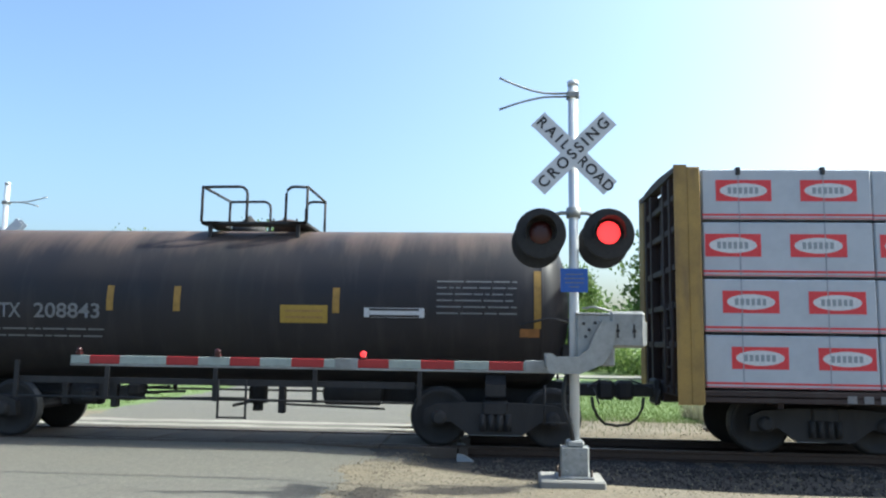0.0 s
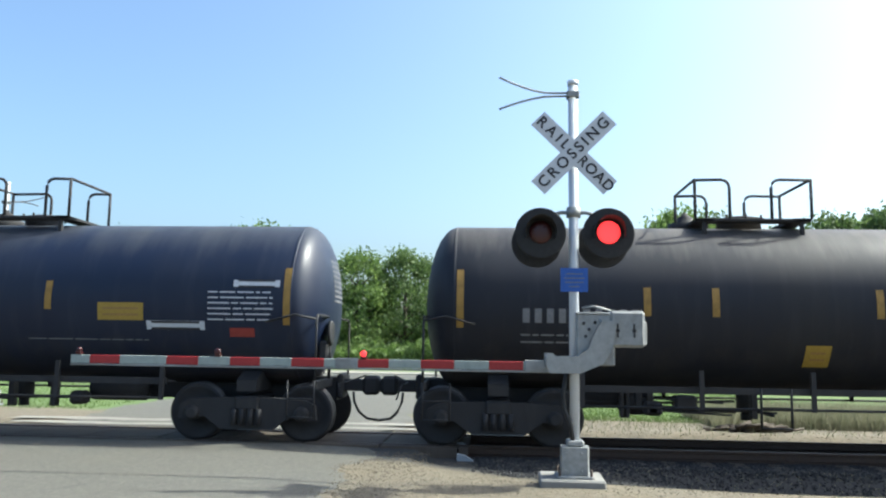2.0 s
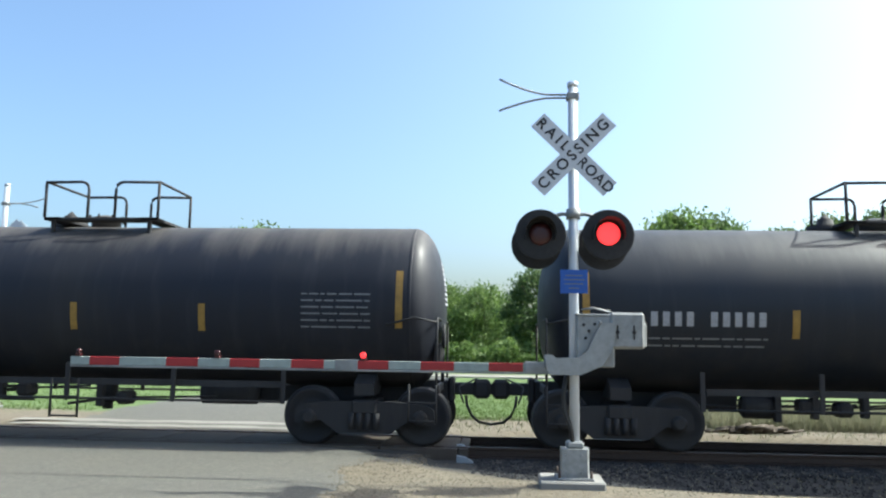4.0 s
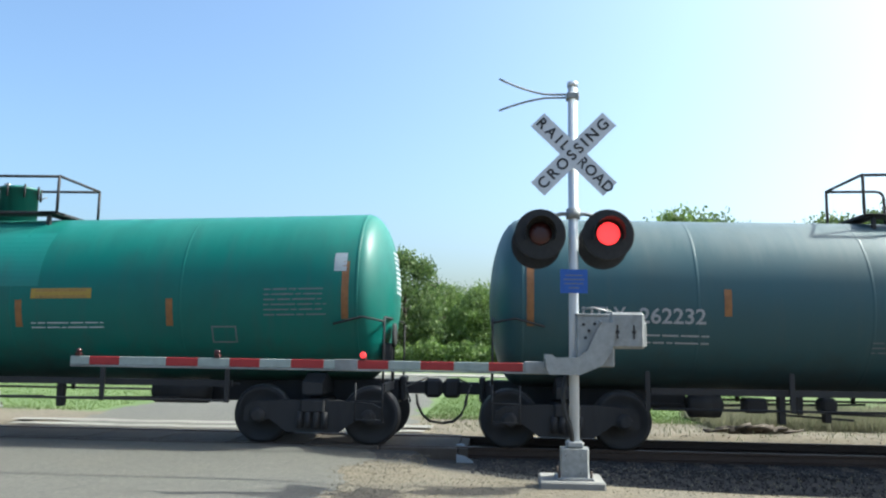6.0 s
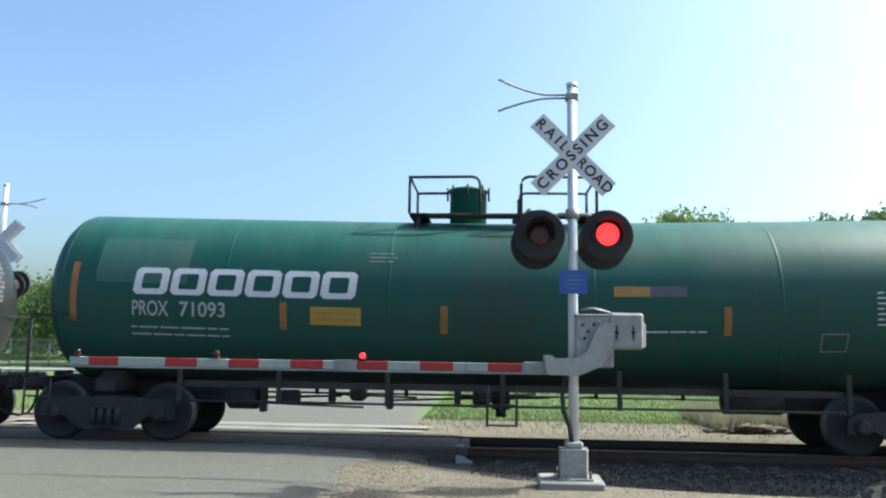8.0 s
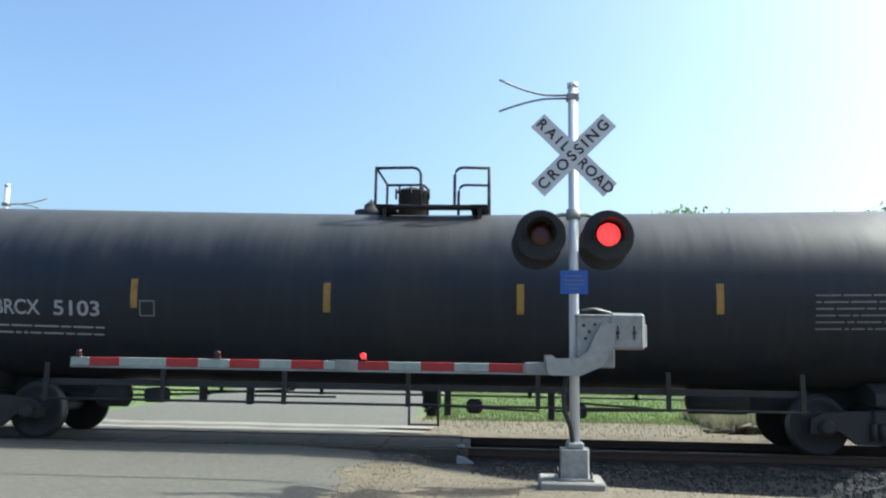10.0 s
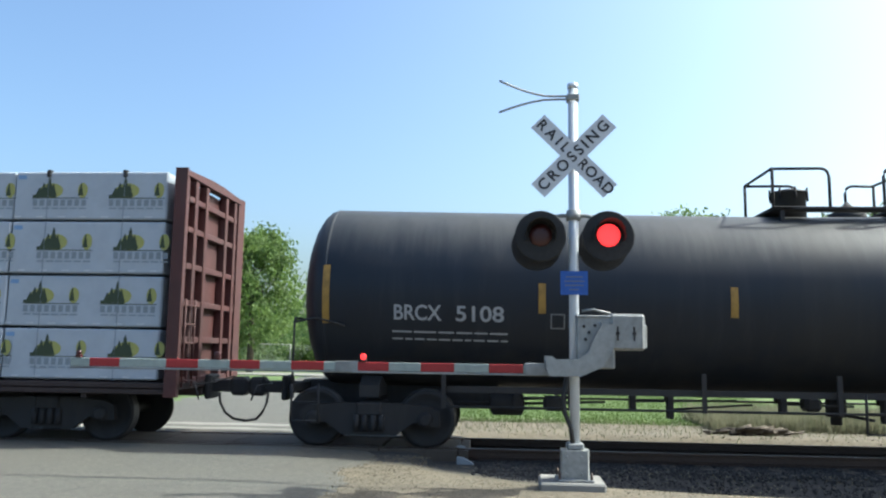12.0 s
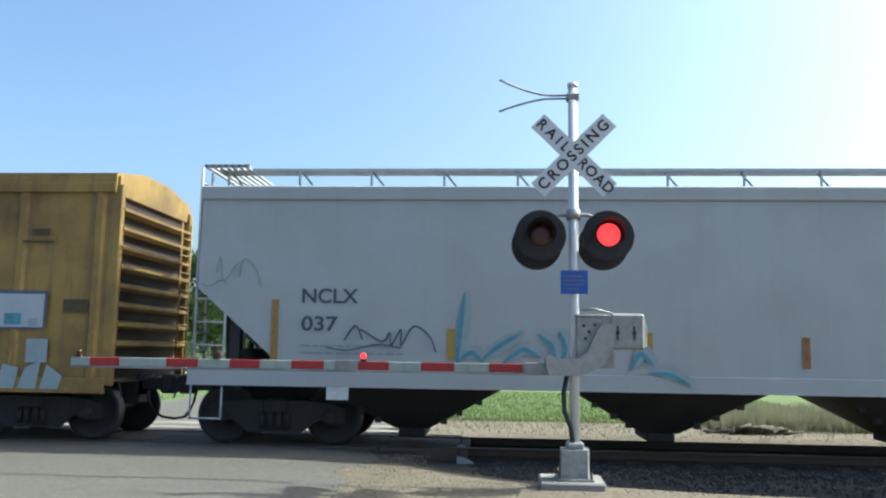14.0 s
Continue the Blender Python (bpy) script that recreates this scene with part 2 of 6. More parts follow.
def asphalt_material():
    m, t, p = nodes_of("old_sunlit_asphalt")
    big = noise_node(t, 0.5, 5, 0.6)
    fine = noise_node(t, 90, 3, 0.8)
    c = blend(t, ramp(t, fine.outputs[0], 0.3, 0.75), (0.052, 0.051, 0.044), (0.122, 0.118, 0.100))
    spk = noise_node(t, 15, 5, 0.85)
    c = blend(t, ramp(t, spk.outputs[0], 0.50, 0.66, 0, 0.75), c, (0.05, 0.049, 0.044))
    c = blend(t, ramp(t, spk.outputs[0], 0.48, 0.34, 0, 0.75), c, (0.165, 0.156, 0.126))
    c = blend(t, ramp(t, big.outputs[0], 0.4, 0.7, 0, 0.45), c, (0.095, 0.089, 0.070))
    crack = t.nodes.new("ShaderNodeTexVoronoi")
    crack.feature = "DISTANCE_TO_EDGE"
    crack.inputs["Scale"].default_value = 0.42
    wv = noise_node(t, 2.2, 4, 0.7)
    tc = t.nodes.new("ShaderNodeTexCoord")
    off = t.nodes.new("ShaderNodeVectorMath")
    off.operation = "MULTIPLY_ADD"
    off.inputs[1].default_value = (0.5, 0.5, 0.0)
    t.links.new(wv.outputs["Color"], off.inputs[0])
    t.links.new(tc.outputs["Object"], off.inputs[2])
    t.links.new(off.outputs[0], crack.inputs["Vector"])
    c = blend(t, ramp(t, crack.outputs["Distance"], 0.006, 0.0, 0, 0.75), c, (0.05, 0.05, 0.045))
    t.links.new(c, p.inputs["Base Color"])
    p.inputs["Roughness"].default_value = 0.85
    bump(t, p, fine.outputs[0], 0.5, 0.006)
    return m


def ballast_material():
    m, t, p = nodes_of("shade_dark_ballast")
    g = t.nodes.new("ShaderNodeNewGeometry")
    # stone colours darkened to carry the shade beside the train
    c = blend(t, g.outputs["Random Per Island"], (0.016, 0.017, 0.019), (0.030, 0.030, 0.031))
    t.links.new(c, p.inputs["Base Color"])
    p.inputs["Roughness"].default_value = 0.95
    return m


def pebble_material():
    m, t, p = nodes_of("tan_pebbles")
    g = t.nodes.new("ShaderNodeNewGeometry")
    c = blend(t, g.outputs["Random Per Island"], (0.085, 0.072, 0.048), (0.175, 0.152, 0.108))
    t.links.new(c, p.inputs["Base Color"])
    p.inputs["Roughness"].default_value = 0.9
    return m


MAT["ground"], MAT["asphalt"], MAT["ballast"], MAT["pebble"] = ground_material(), asphalt_material(), ballast_material(), pebble_material()
MAT["pale_road"] = paint("pale_concrete_road", (0.22, 0.212, 0.185), (0.15, 0.138, 0.117), 0.5, 0.9, False)


# ---- mesh helpers ----
def part(name, bm, material, parent=None, label="", smooth=False):
    """Links a bmesh as one mesh object under a thing."""
    me = bpy.data.meshes.new(name)
    if smooth:
        for f in bm.faces:
            f.smooth = True
    bm.to_mesh(me)
    bm.free()
    mats = material if isinstance(material, (list, tuple)) else [material]
    for m in mats:
        me.materials.append(MAT[m] if isinstance(m, str) else m)
    ob = new(name, me)
    if parent:
        ob.parent = parent
    if label:
        tagged(ob, label)
    return ob


def shared(name, me, parent, m=None, label=""):
    """One more object on a mesh that is there already."""
    ob = new(name, me)
    ob.parent = parent
    if m is not None:
        ob.matrix_basis = m
    if label:
        tagged(ob, label)
    return ob


def box(bm, x0, x1, y0, y1, z0, z1, bev=0.0, mat=0):
    r = bmesh.ops.create_cube(bm, size=1.0)
    vs = r["verts"]
    for v in vs:
        v.co = Vector((x0 + (v.co.x + 0.5) * (x1 - x0), y0 + (v.co.y + 0.5) * (y1 - y0), z0 + (v.co.z + 0.5) * (z1 - z0)))
    fs = {f for v in vs for f in v.link_faces}
    for f in fs:
        f.material_index = mat
    if bev > 0:
        es = {e for v in vs for e in v.link_edges}
        r = bmesh.ops.bevel(bm, geom=list(es), offset=bev, segments=1, affect="EDGES")
        for f in r["faces"]:
            f.material_index = mat
    return bm


def prism(bm, pts, axis, a, b, mat=0):
    """A closed outline pushed along an axis from a to b: axis 'x' takes (y, z), 'y' takes (x, z), 'z' takes (x, y)."""
    def at(p, k):
        return {"x": (k, p[0], p[1]), "y": (p[0], k, p[1]), "z": (p[0], p[1], k)}[axis]
    lo = [bm.verts.new(at(p, a)) for p in pts]
    hi = [bm.verts.new(at(p, b)) for p in pts]
    fs = [bm.faces.new(lo), bm.faces.new(hi[::-1])]
    n = len(pts)
    for i in range(n):
        fs.append(bm.faces.new((lo[i], hi[i], hi[(i + 1) % n], lo[(i + 1) % n])))
    for f in fs:
        f.material_index = mat
    bmesh.ops.recalc_face_normals(bm, faces=fs)
    return bm


def pipe(bm, pts, r, seg=6, mat=0):
    """A round bar along a line of points."""
    pts = [Vector(p) for p in pts]
    rings = []
    for i, p in enumerate(pts):
        d = (pts[min(i + 1, len(pts) - 1)] - pts[max(i - 1, 0)]).normalized()
        u = d.orthogonal().normalized() if abs(d.z) > 0.9 else d.cross(Vector((0, 0, 1))).normalized()
        w = d.cross(u)
        rr = r[i] if isinstance(r, (list, tuple)) else r
        rings.append([bm.verts.new(p + rr * (math.cos(k * math.tau / seg) * u + math.sin(k * math.tau / seg) * w)) for k in range(seg)])
    fs = []
    for a, b in zip(rings, rings[1:]):
        for k in range(seg):
            fs.append(bm.faces.new((a[k], a[(k + 1) % seg], b[(k + 1) % seg], b[k])))
    fs.append(bm.faces.new(rings[0][::-1]))
    fs.append(bm.faces.new(rings[-1]))
    for f in fs:
        f.material_index, f.smooth = mat, True
    return bm


def arc(c, r, a0, a1, n, plane="xz", off=0.0):
    out = []
    for i in range(n + 1):
        a = radians(a0 + (a1 - a0) * i / n)
        u, v = r * math.cos(a), r * math.sin(a)
        out.append({"xz": (c[0] + u, off, c[1] + v), "yz": (off, c[0] + u, c[1] + v), "xy": (c[0] + u, c[1] + v, off)}[plane])
    return out


def lathe(bm, profile, seg=40, axis="x", centre=(0, 0, 0), lift=None, mat=0):
    """Turns a line of (place along the axis, radius) round the axis. lift(a): how far the ring at a is raised."""
    rings = []
    for a, r in profile:
        up = lift(a) if lift else 0.0
        ring = []
        for k in range(seg):
            u, v = r * math.cos(k * math.tau / seg), r * math.sin(k * math.tau / seg)
            co = {"x": (a, u, v + up), "y": (u, a, v), "z": (u, v, a)}[axis]
            ring.append(bm.verts.new(Vector(co) + Vector(centre)))
        rings.append(ring)
    fs = []
    for p, q in zip(rings, rings[1:]):
        for k in range(seg):
            fs.append(bm.faces.new((p[k], p[(k + 1) % seg], q[(k + 1) % seg], q[k])))
    fs.append(bm.faces.new(rings[0][::-1]))
    fs.append(bm.faces.new(rings[-1]))
    for f in fs:
        f.material_index, f.smooth = mat, True
    fs[-1].smooth = fs[-2].smooth = False
    bmesh.ops.recalc_face_normals(bm, faces=fs)
    return bm


def words(name, text, size, parent, m, material, label="", gap=1.0):
    """Lettering as a thin mesh, centred."""
    cu = bpy.data.curves.new(name, "FONT")
    cu.body, cu.size, cu.align_x, cu.align_y, cu.extrude, cu.offset, cu.space_character = text, size, "CENTER", "CENTER", 0.002, 0.004, gap
    tmp = new(name + "_type", cu)
    me = bpy.data.meshes.new_from_object(tmp.evaluated_get(bpy.context.evaluated_depsgraph_get()))
    bpy.data.objects.remove(tmp)
    me.materials.clear()
    me.materials.append(MAT[material])
    ob = new(name, me)
    ob.parent, ob.matrix_basis = parent, m
    if label:
        tagged(ob, label)
    return ob


# ---- ground, roads and track ----
TRACK_Y = 13.55
GAUGE = 1.435


def smooth(a, b, v):
    k = min(1.0, max(0.0, (v - a) / (b - a)))
    return k * k * (3 - 2 * k)


def height(x, y):
    """The lie of the land: a shallow ditch along the track beside the crossing, and a slow rise behind."""
    if x > -1.6:
        deep = smooth(-1.6, -0.6, x) * min(0.55, 0.10 + 0.095 * (x + 0.6))
    else:
        deep = 0.3 * smooth(-9.2, -10.5, x)
    bed = smooth(11.35, 12.0, y) * (1 - smooth(14.9, 15.5, y))
    z = -0.05 - deep * smooth(9.3, 11.2, y) * (1 - smooth(15.0, 16.0, y)) * (1 - bed) - (0.13 if deep > 0.05 else 0.0) * bed
    z += 0.055 * math.exp(-((x - 0.9) / 1.1) ** 2 - ((y - 9.25) / 0.7) ** 2)
    z += 0.028 * max(0.0, min(y, 130) - 47) if y > 47 else 0.0
    return z + 0.02 * noise.noise((x * 0.4, y * 0.4, 0)) * (1 if y < 40 else 3)


def sheet(name, xs, ys, zed, material, smooth_faces=True):
    bm = bmesh.new()
    grid = [[bm.verts.new((x, y, zed(x, y))) for x in xs] for y in ys]
    for j in range(len(ys) - 1):
        for i in range(len(xs) - 1):
            bm.faces.new((grid[j][i], grid[j][i + 1], grid[j + 1][i + 1], grid[j + 1][i])).smooth = smooth_faces
    return part(name, bm, material)


def spread(*parts):
    out = []
    for a, b, n in parts:
        out += [a + (b - a) * i / n for i in range(n)]
    return out + [parts[-1][1]]


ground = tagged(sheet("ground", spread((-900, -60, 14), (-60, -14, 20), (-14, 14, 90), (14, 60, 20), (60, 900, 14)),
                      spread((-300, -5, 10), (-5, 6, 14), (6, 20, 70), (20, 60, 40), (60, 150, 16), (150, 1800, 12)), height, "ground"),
                "tan gravel beside the track giving way to mown green grass", "ground", kind="structure")


def ragged(y, s):
    return 0.30 * noise.noise((y * 0.9, s, 3.0)) + 0.16 * noise.noise((y * 2.6, s, 7.0)) + 0.07 * noise.noise((y * 8.0, s, 11.0))


def road_sheet(name, y0, y1, left, right, z, label):
    """An old road surface with broken edges, a few centimetres thick."""
    bm = bmesh.new()
    n, rows = 220, []
    for i in range(n + 1):
        y = y0 + (y1 - y0) * i / n
        l, r = left(y) + ragged(y, 1.0), right(y) + ragged(y, 5.0)
        k = 8
        rows.append([bm.verts.new((l + (r - l) * j / k, y, z - (0.05 if j in (0, k) else 0.0))) for j in range(k + 1)])
    for a, b in zip(rows, rows[1:]):
        for j in range(len(a) - 1):
            bm.faces.new((a[j], a[j + 1], b[j + 1], b[j])).smooth = True
    return tagged(part(name, bm, "asphalt"), label, "road", kind="structure")


road_sheet("road_near", -8.0, 12.62, lambda y: -13.0, lambda y: -1.35 - 0.30 * smooth(8.5, 12, y), -0.012, "worn grey asphalt road running up to the rails")
road_sheet("road_far", 14.5, 43.0, lambda y: -9.2 - 0.05 * (y - 15), lambda y: -1.45 - 0.02 * (y - 15), -0.012, "worn grey asphalt road beyond the rails")
bm = bmesh.new()
box(bm, -80, 60, 43.2, 47.2, -0.30, 0.02)
tagged(part("road_cross", bm, "pale_road"), "pale concrete side road before the trees", "road", kind="structure")

# the track: rails, ties, crossing panels
rail_profile = [(-0.07, -0.17), (0.07, -0.17), (0.07, -0.155), (0.012, -0.13), (0.012, -0.045), (0.036, -0.035), (0.036, 0.0),
                (-0.036, 0.0), (-0.036, -0.035), (-0.012, -0.045), (-0.012, -0.13), (-0.07, -0.155)]
track = tagged(new("railway_track"), "rusty steel rails on creosoted timber ties", "track", kind="structure")
for side in (-1, 1):
    bm = bmesh.new()
    yc = TRACK_Y + side * (GAUGE / 2 + 0.036)
    prism(bm, [(yc + a, b) for a, b in rail_profile], "x", -420, 420)
    part("rail", bm, "rail", track)
bm = bmesh.new()
box(bm, -0.115, 0.115, -1.3, 1.3, -0.34, -0.172, 0.012)
tie_mesh = part("tie", bm, "tie", track)
tie_mesh.matrix_basis = pose(0.1, TRACK_Y, 0)
for i in range(1, 150):
    k = 0.1 + 0.52 * i if i < 110 else -9.6 - 0.52 * (i - 110)
    if k < 60:
        shared("tie", tie_mesh.data, track, pose(k, TRACK_Y + random.uniform(-0.03, 0.03), random.uniform(-0.01, 0.004), 0, 0, random.uniform(-1, 1)))
panels = tagged(new("crossing_panels"), "dark rubber and timber crossing panels between the rails", "crossing", kind="structure")
for x0 in [-9.3 + 1.25 * i for i in range(7)]:
    for y0, y1 in ((12.58, 12.74), (12.94, 14.16), (14.36, 14.62)):
        bm = bmesh.new()
        box(bm, x0 + 0.012, x0 + 1.238, y0, y1, -0.2, -0.006 + random.uniform(-0.004, 0.004), 0.012)
        part("panel", bm, "tie", panels)
bm = bmesh.new()
prism(bm, [(12.6, -0.3), (12.6, -0.02), (14.2, -0.02), (14.2, -0.3)], "x", -0.54, -0.40)
part("end_board", bm, "tie", panels, "worn timber at the end of the panels")
bm = bmesh.new()
prism(bm, [(-0.60, -0.30), (-0.60, -0.01), (-0.52, 0.0), (-0.30, -0.07), (-0.22, -0.30)], "y", 12.98, 13.2)
prism(bm, [(-0.56, -0.30), (-0.56, -0.08), (-0.44, -0.10), (-0.16, -0.26), (-0.16, -0.30)], "y", 12.30, 12.44)
part("end_ramp", bm, "wrap_dark", panels, "pale bent deflector at the end of the panels")
# pale dirty edge strips along the far side of the crossing
for y0, y1, x0, x1 in ((14.9, 15.25, -9.4, -1.3), (15.7, 16.15, -9.8, -1.2)):
    bm = bmesh.new()
    rows = []
    for i in range(41):
        x = x0 + (x1 - x0) * i / 40
        rows.append((bm.verts.new((x, y0 + ragged(x, 9) * 0.6, -0.008)), bm.verts.new((x, y1 + ragged(x, 12) * 0.6, -0.008))))
    for a, b in zip(rows, rows[1:]):
        bm.faces.new((a[0], b[0], b[1], a[1]))
    tagged(part("road_patch", bm, "pale_road"), "pale sandy patch strip along the crossing", "road patch", kind="structure")


def stones(name, count, area, size, material, label, seed, sink=0.2):
    """Loose stones as one joined mesh."""
    rnd = random.Random(seed)
    verts, faces = [], []
    base = [(1, 0, 0), (-1, 0, 0), (0, 1, 0), (0, -1, 0), (0, 0, 1), (0, 0, -1)]
    tris = [(0, 2, 4), (2, 1, 4), (1, 3, 4), (3, 0, 4), (2, 0, 5), (1, 2, 5), (3, 1, 5), (0, 3, 5)]
    for _ in range(count):
        x, y = area(rnd)
        r = rnd.uniform(*size)
        z = height(x, y) + r * sink
        q = Euler((rnd.uniform(0, 6), rnd.uniform(0, 6), rnd.uniform(0, 6))).to_matrix()
        k = len(verts)
        for b in base:
            v = q @ Vector((b[0] * r, b[1] * r * rnd.uniform(0.6, 1), b[2] * r * rnd.uniform(0.5, 0.8)))
            verts.append((x + v.x, y + v.y, z + v.z))
        faces += [(a + k, b + k, c + k) for a, b, c in tris]
    me = bpy.data.meshes.new(name)
    me.from_pydata(verts, [], faces)
    me.materials.append(MAT[material])
    return tagged(new(name, me), label, "stones", kind="stuff")


stones("ballast", 30000, lambda r: (r.uniform(-0.3, 18), r.uniform(11.3, 14.75)), (0.02, 0.045), "ballast", "loose ballast stones around the ties, coloured dark with the train's shade", 3, -0.15)
stones("gravel", 14000, lambda r: (r.uniform(-1.5, 7), r.uniform(7.4, 12.2)), (0.006, 0.02), "pebble", "loose tan pebbles on the verge", 4, -0.25)
stones("gravel_edge", 2600, lambda r: (-1.75 + r.gauss(0, 0.42), r.uniform(6.6, 12.2)), (0.005, 0.014), "pebble", "fine tan grit spilt over the road edge", 6, 0.25)
stones("gravel_far", 4000, lambda r: (r.uniform(-1.2, 12), r.uniform(14.7, 18.4)), (0.008, 0.03), "pebble", "loose tan stones beyond the track", 5, -0.25)


# ---- crossing signal and gate ----
MX, MY = 0.945, 9.40
ROTORS = []


def crossbuck(parent, y, z, facing):
    """Two crossed boards with black letters; facing -1 shows the letters towards -y."""
    for k, ang in enumerate((-45, 45)):
        bm = bmesh.new()
        box(bm, -0.61, 0.61, -0.004, 0.004, -0.115, 0.115)
        b = part("board", bm, "sign_white", parent)
        b.matrix_basis = pose(0, y + facing * 0.010 * k, z, 0, -ang, 0)
        if facing > 0:
            continue
        front = pose(0, -0.0065, 0, 90, 0, 0)
        if k == 0:
            for text, dx, gap in (("RAIL", -0.345, 1.5), ("ROAD", 0.365, 1.12)):
                words("lettering", text, 0.178, b, front @ pose(dx, 0, 0), "sign_black", gap=gap)
        else:
            words("lettering", "CROSSING", 0.185, b, front, "sign_black", gap=1.38)


def flash_lamp(parent, x, y, z, face):
    """A flashing light: backboard, hood, and a lens drum with a lit and an unlit side."""
    bm = bmesh.new()
    lathe(bm, [(-0.012, 0.29), (-0.012, 0.305), (0.012, 0.305), (0.012, 0.29)], 40, "y", (x, y, z))
    b = part("backboard", bm, "lamp_black", parent, "black round backboard of a flashing light")
    bm = bmesh.new()
    lathe(bm, [(0.02, 0.16), (0.16, 0.14), (0.20, 0.07)], 24, "y", (x, y, z) if face < 0 else (x, y - 0.22, z))
    part("lamp_housing", bm, "lamp_black", b)
    bm = bmesh.new()
    outer = []
    for i in range(17):
        a = radians(-20 + 220 * i / 16)
        outer.append((math.cos(a) * 0.185, math.sin(a) * 0.185))
    for (u, v), (p, q) in zip(outer, outer[1:]):
        d = 0.30 * face
        vs = [bm.verts.new((x + u, y, z + v)), bm.verts.new((x + p, y, z + q)),
              bm.verts.new((x + p, y + d * (0.55 + 0.45 * max(0, q / 0.185)), z + q)), bm.verts.new((x + u, y + d * (0.55 + 0.45 * max(0, v / 0.185)), z + v))]
        bm.faces.new(vs)
    bmesh.ops.remove_doubles(bm, verts=bm.verts, dist=0.0005)
    bmesh.ops.solidify(bm, geom=bm.faces[:], thickness=0.006)
    part("hood", bm, "lamp_black", b)
    return b


def rotor(parent, m, radius, thick):
    """A lens that turns over: one side glows red, the other is dark red glass."""
    bm = bmesh.new()
    prof = [(-thick, 0.0001), (-thick, radius * 0.5), (-thick * 0.75, radius * 0.88), (-thick * 0.3, radius), (thick * 0.3, radius), (thick * 0.75, radius * 0.88), (thick, radius * 0.5), (thick, 0.0001)]
    lathe(bm, prof, 32, "y")
    for f in bm.faces:
        f.material_index = 0 if f.calc_center_median().y < -0.0001 else 1
    r = part("lens", bm, ["lens_lit", "lens_dark"], parent, "round red signal lens")
    r.matrix_basis = m
    return r


def mast(name, x, y, lettered, tall=4.82):
    thing = tagged(new(name), "aluminium crossing signal mast with crossbuck and flashing lights" if lettered else "aluminium signal mast on the far side of the track", "crossing signal")
    thing.matrix_basis = pose(x, y, 0.0 if lettered else height(x, y) + 0.05, 0, 0, 0 if lettered else 180)
    bm = bmesh.new()
    pipe(bm, [(0, 0, 0.05), (0, 0, tall - 0.04)], 0.058, 20)
    pipe(bm, [(0, 0, tall - 0.06), (0, 0, tall)], 0.066, 20)
    part("pole", bm, "alu", thing, "pale aluminium pole with a cap")
    arm = tall - (0.20 if lettered else 0.50)
    bm = bmesh.new()
    for sy in (-1, 1):
        rise = 0.155 if sy > 0 else -0.118
        pts = [(-0.05 - 0.85 * u, -0.03 * sy - 0.20 * sy * max(0.0, u - 0.3), arm + 0.03 + 0.010 * sy + rise * max(0.0, (u - 0.3) / 0.7) ** 1.6) for u in (0.0, 0.2, 0.35, 0.5, 0.6, 0.7, 0.8, 0.9, 1.0)]
        pipe(bm, pts, 0.014, 8)
    box(bm, -0.075, 0.075, -0.075, 0.075, arm - 0.02, arm + 0.06, 0.01)
    part("bracket", bm, "galv", thing, "two curved prongs clamped to the pole")
    crossbuck(thing, -0.075, 3.90, -1)
    if not lettered:
        crossbuck(thing, 0.085, 3.90, 1)
    bm = bmesh.new()
    pipe(bm, [(-0.42, -0.02, 3.10), (-0.15, 0.0, 3.18), (0.15, 0.0, 3.18), (0.42, -0.02, 3.10)], 0.024, 8)
    lathe(bm, [(3.12, 0.085), (3.24, 0.085)], 20, "z")
    part("crossarm", bm, "galv", thing)
    for sx in (-0.40, 0.40):
        b = flash_lamp(thing, sx, -0.10, 2.915, -1)
        if lettered:
            ROTORS.append((rotor(b, pose(sx, -0.118, 2.925), 0.135, 0.03), sx > 0))
        b2 = flash_lamp(thing, sx - 0.035, 0.14, 2.83, 1)
    bm = bmesh.new()
    box(bm, -0.165, 0.155, -0.092, -0.085, 2.22, 2.50, 0)
    sg = part("notice", bm, "sign_blue", thing, "small blue notice with white lines")
    bm = bmesh.new()
    for i, w in enumerate((0.20, 0.24, 0.22, 0.12)):
        box(bm, -0.005 - w / 2, -0.005 + w / 2, -0.0955, -0.0925, 2.425 - 0.05 * i, 2.437 - 0.05 * i)
    tagged(part("caption", bm, "faint", sg), kind="stuff")
    # base sleeve and footing
    bm = bmesh.new()
    prism(bm, [(-0.16, -0.15), (0.13, -0.15), (0.16, -0.05), (0.16, 0.13), (-0.16, 0.13)], "z", 0.09, 0.43)
    box(bm, -0.10, 0.10, -0.10, 0.10, 0.43, 0.51, 0.02)
    box(bm, -0.22, 0.20, -0.2, 0.2, 0.08, 0.115, 0.01)
    for bx, bz in ((-0.11, 0.36), (0.06, 0.36), (-0.11, 0.17), (0.06, 0.17)):
        lathe(bm, [(-0.162, 0.012), (-0.148, 0.018)], 8, "y", (bx, 0, bz))
    base = part("base_sleeve", bm, "galv", thing)
    for bx, by in ((-0.19, -0.17), (0.17, -0.17), (0.17, 0.17), (-0.19, 0.17)):
        bm = bmesh.new()
        pipe(bm, [(bx, by, 0.07), (bx, by, 0.19)], 0.016, 6)
        part("anchor_bolt", bm, "rail", base)
    return thing


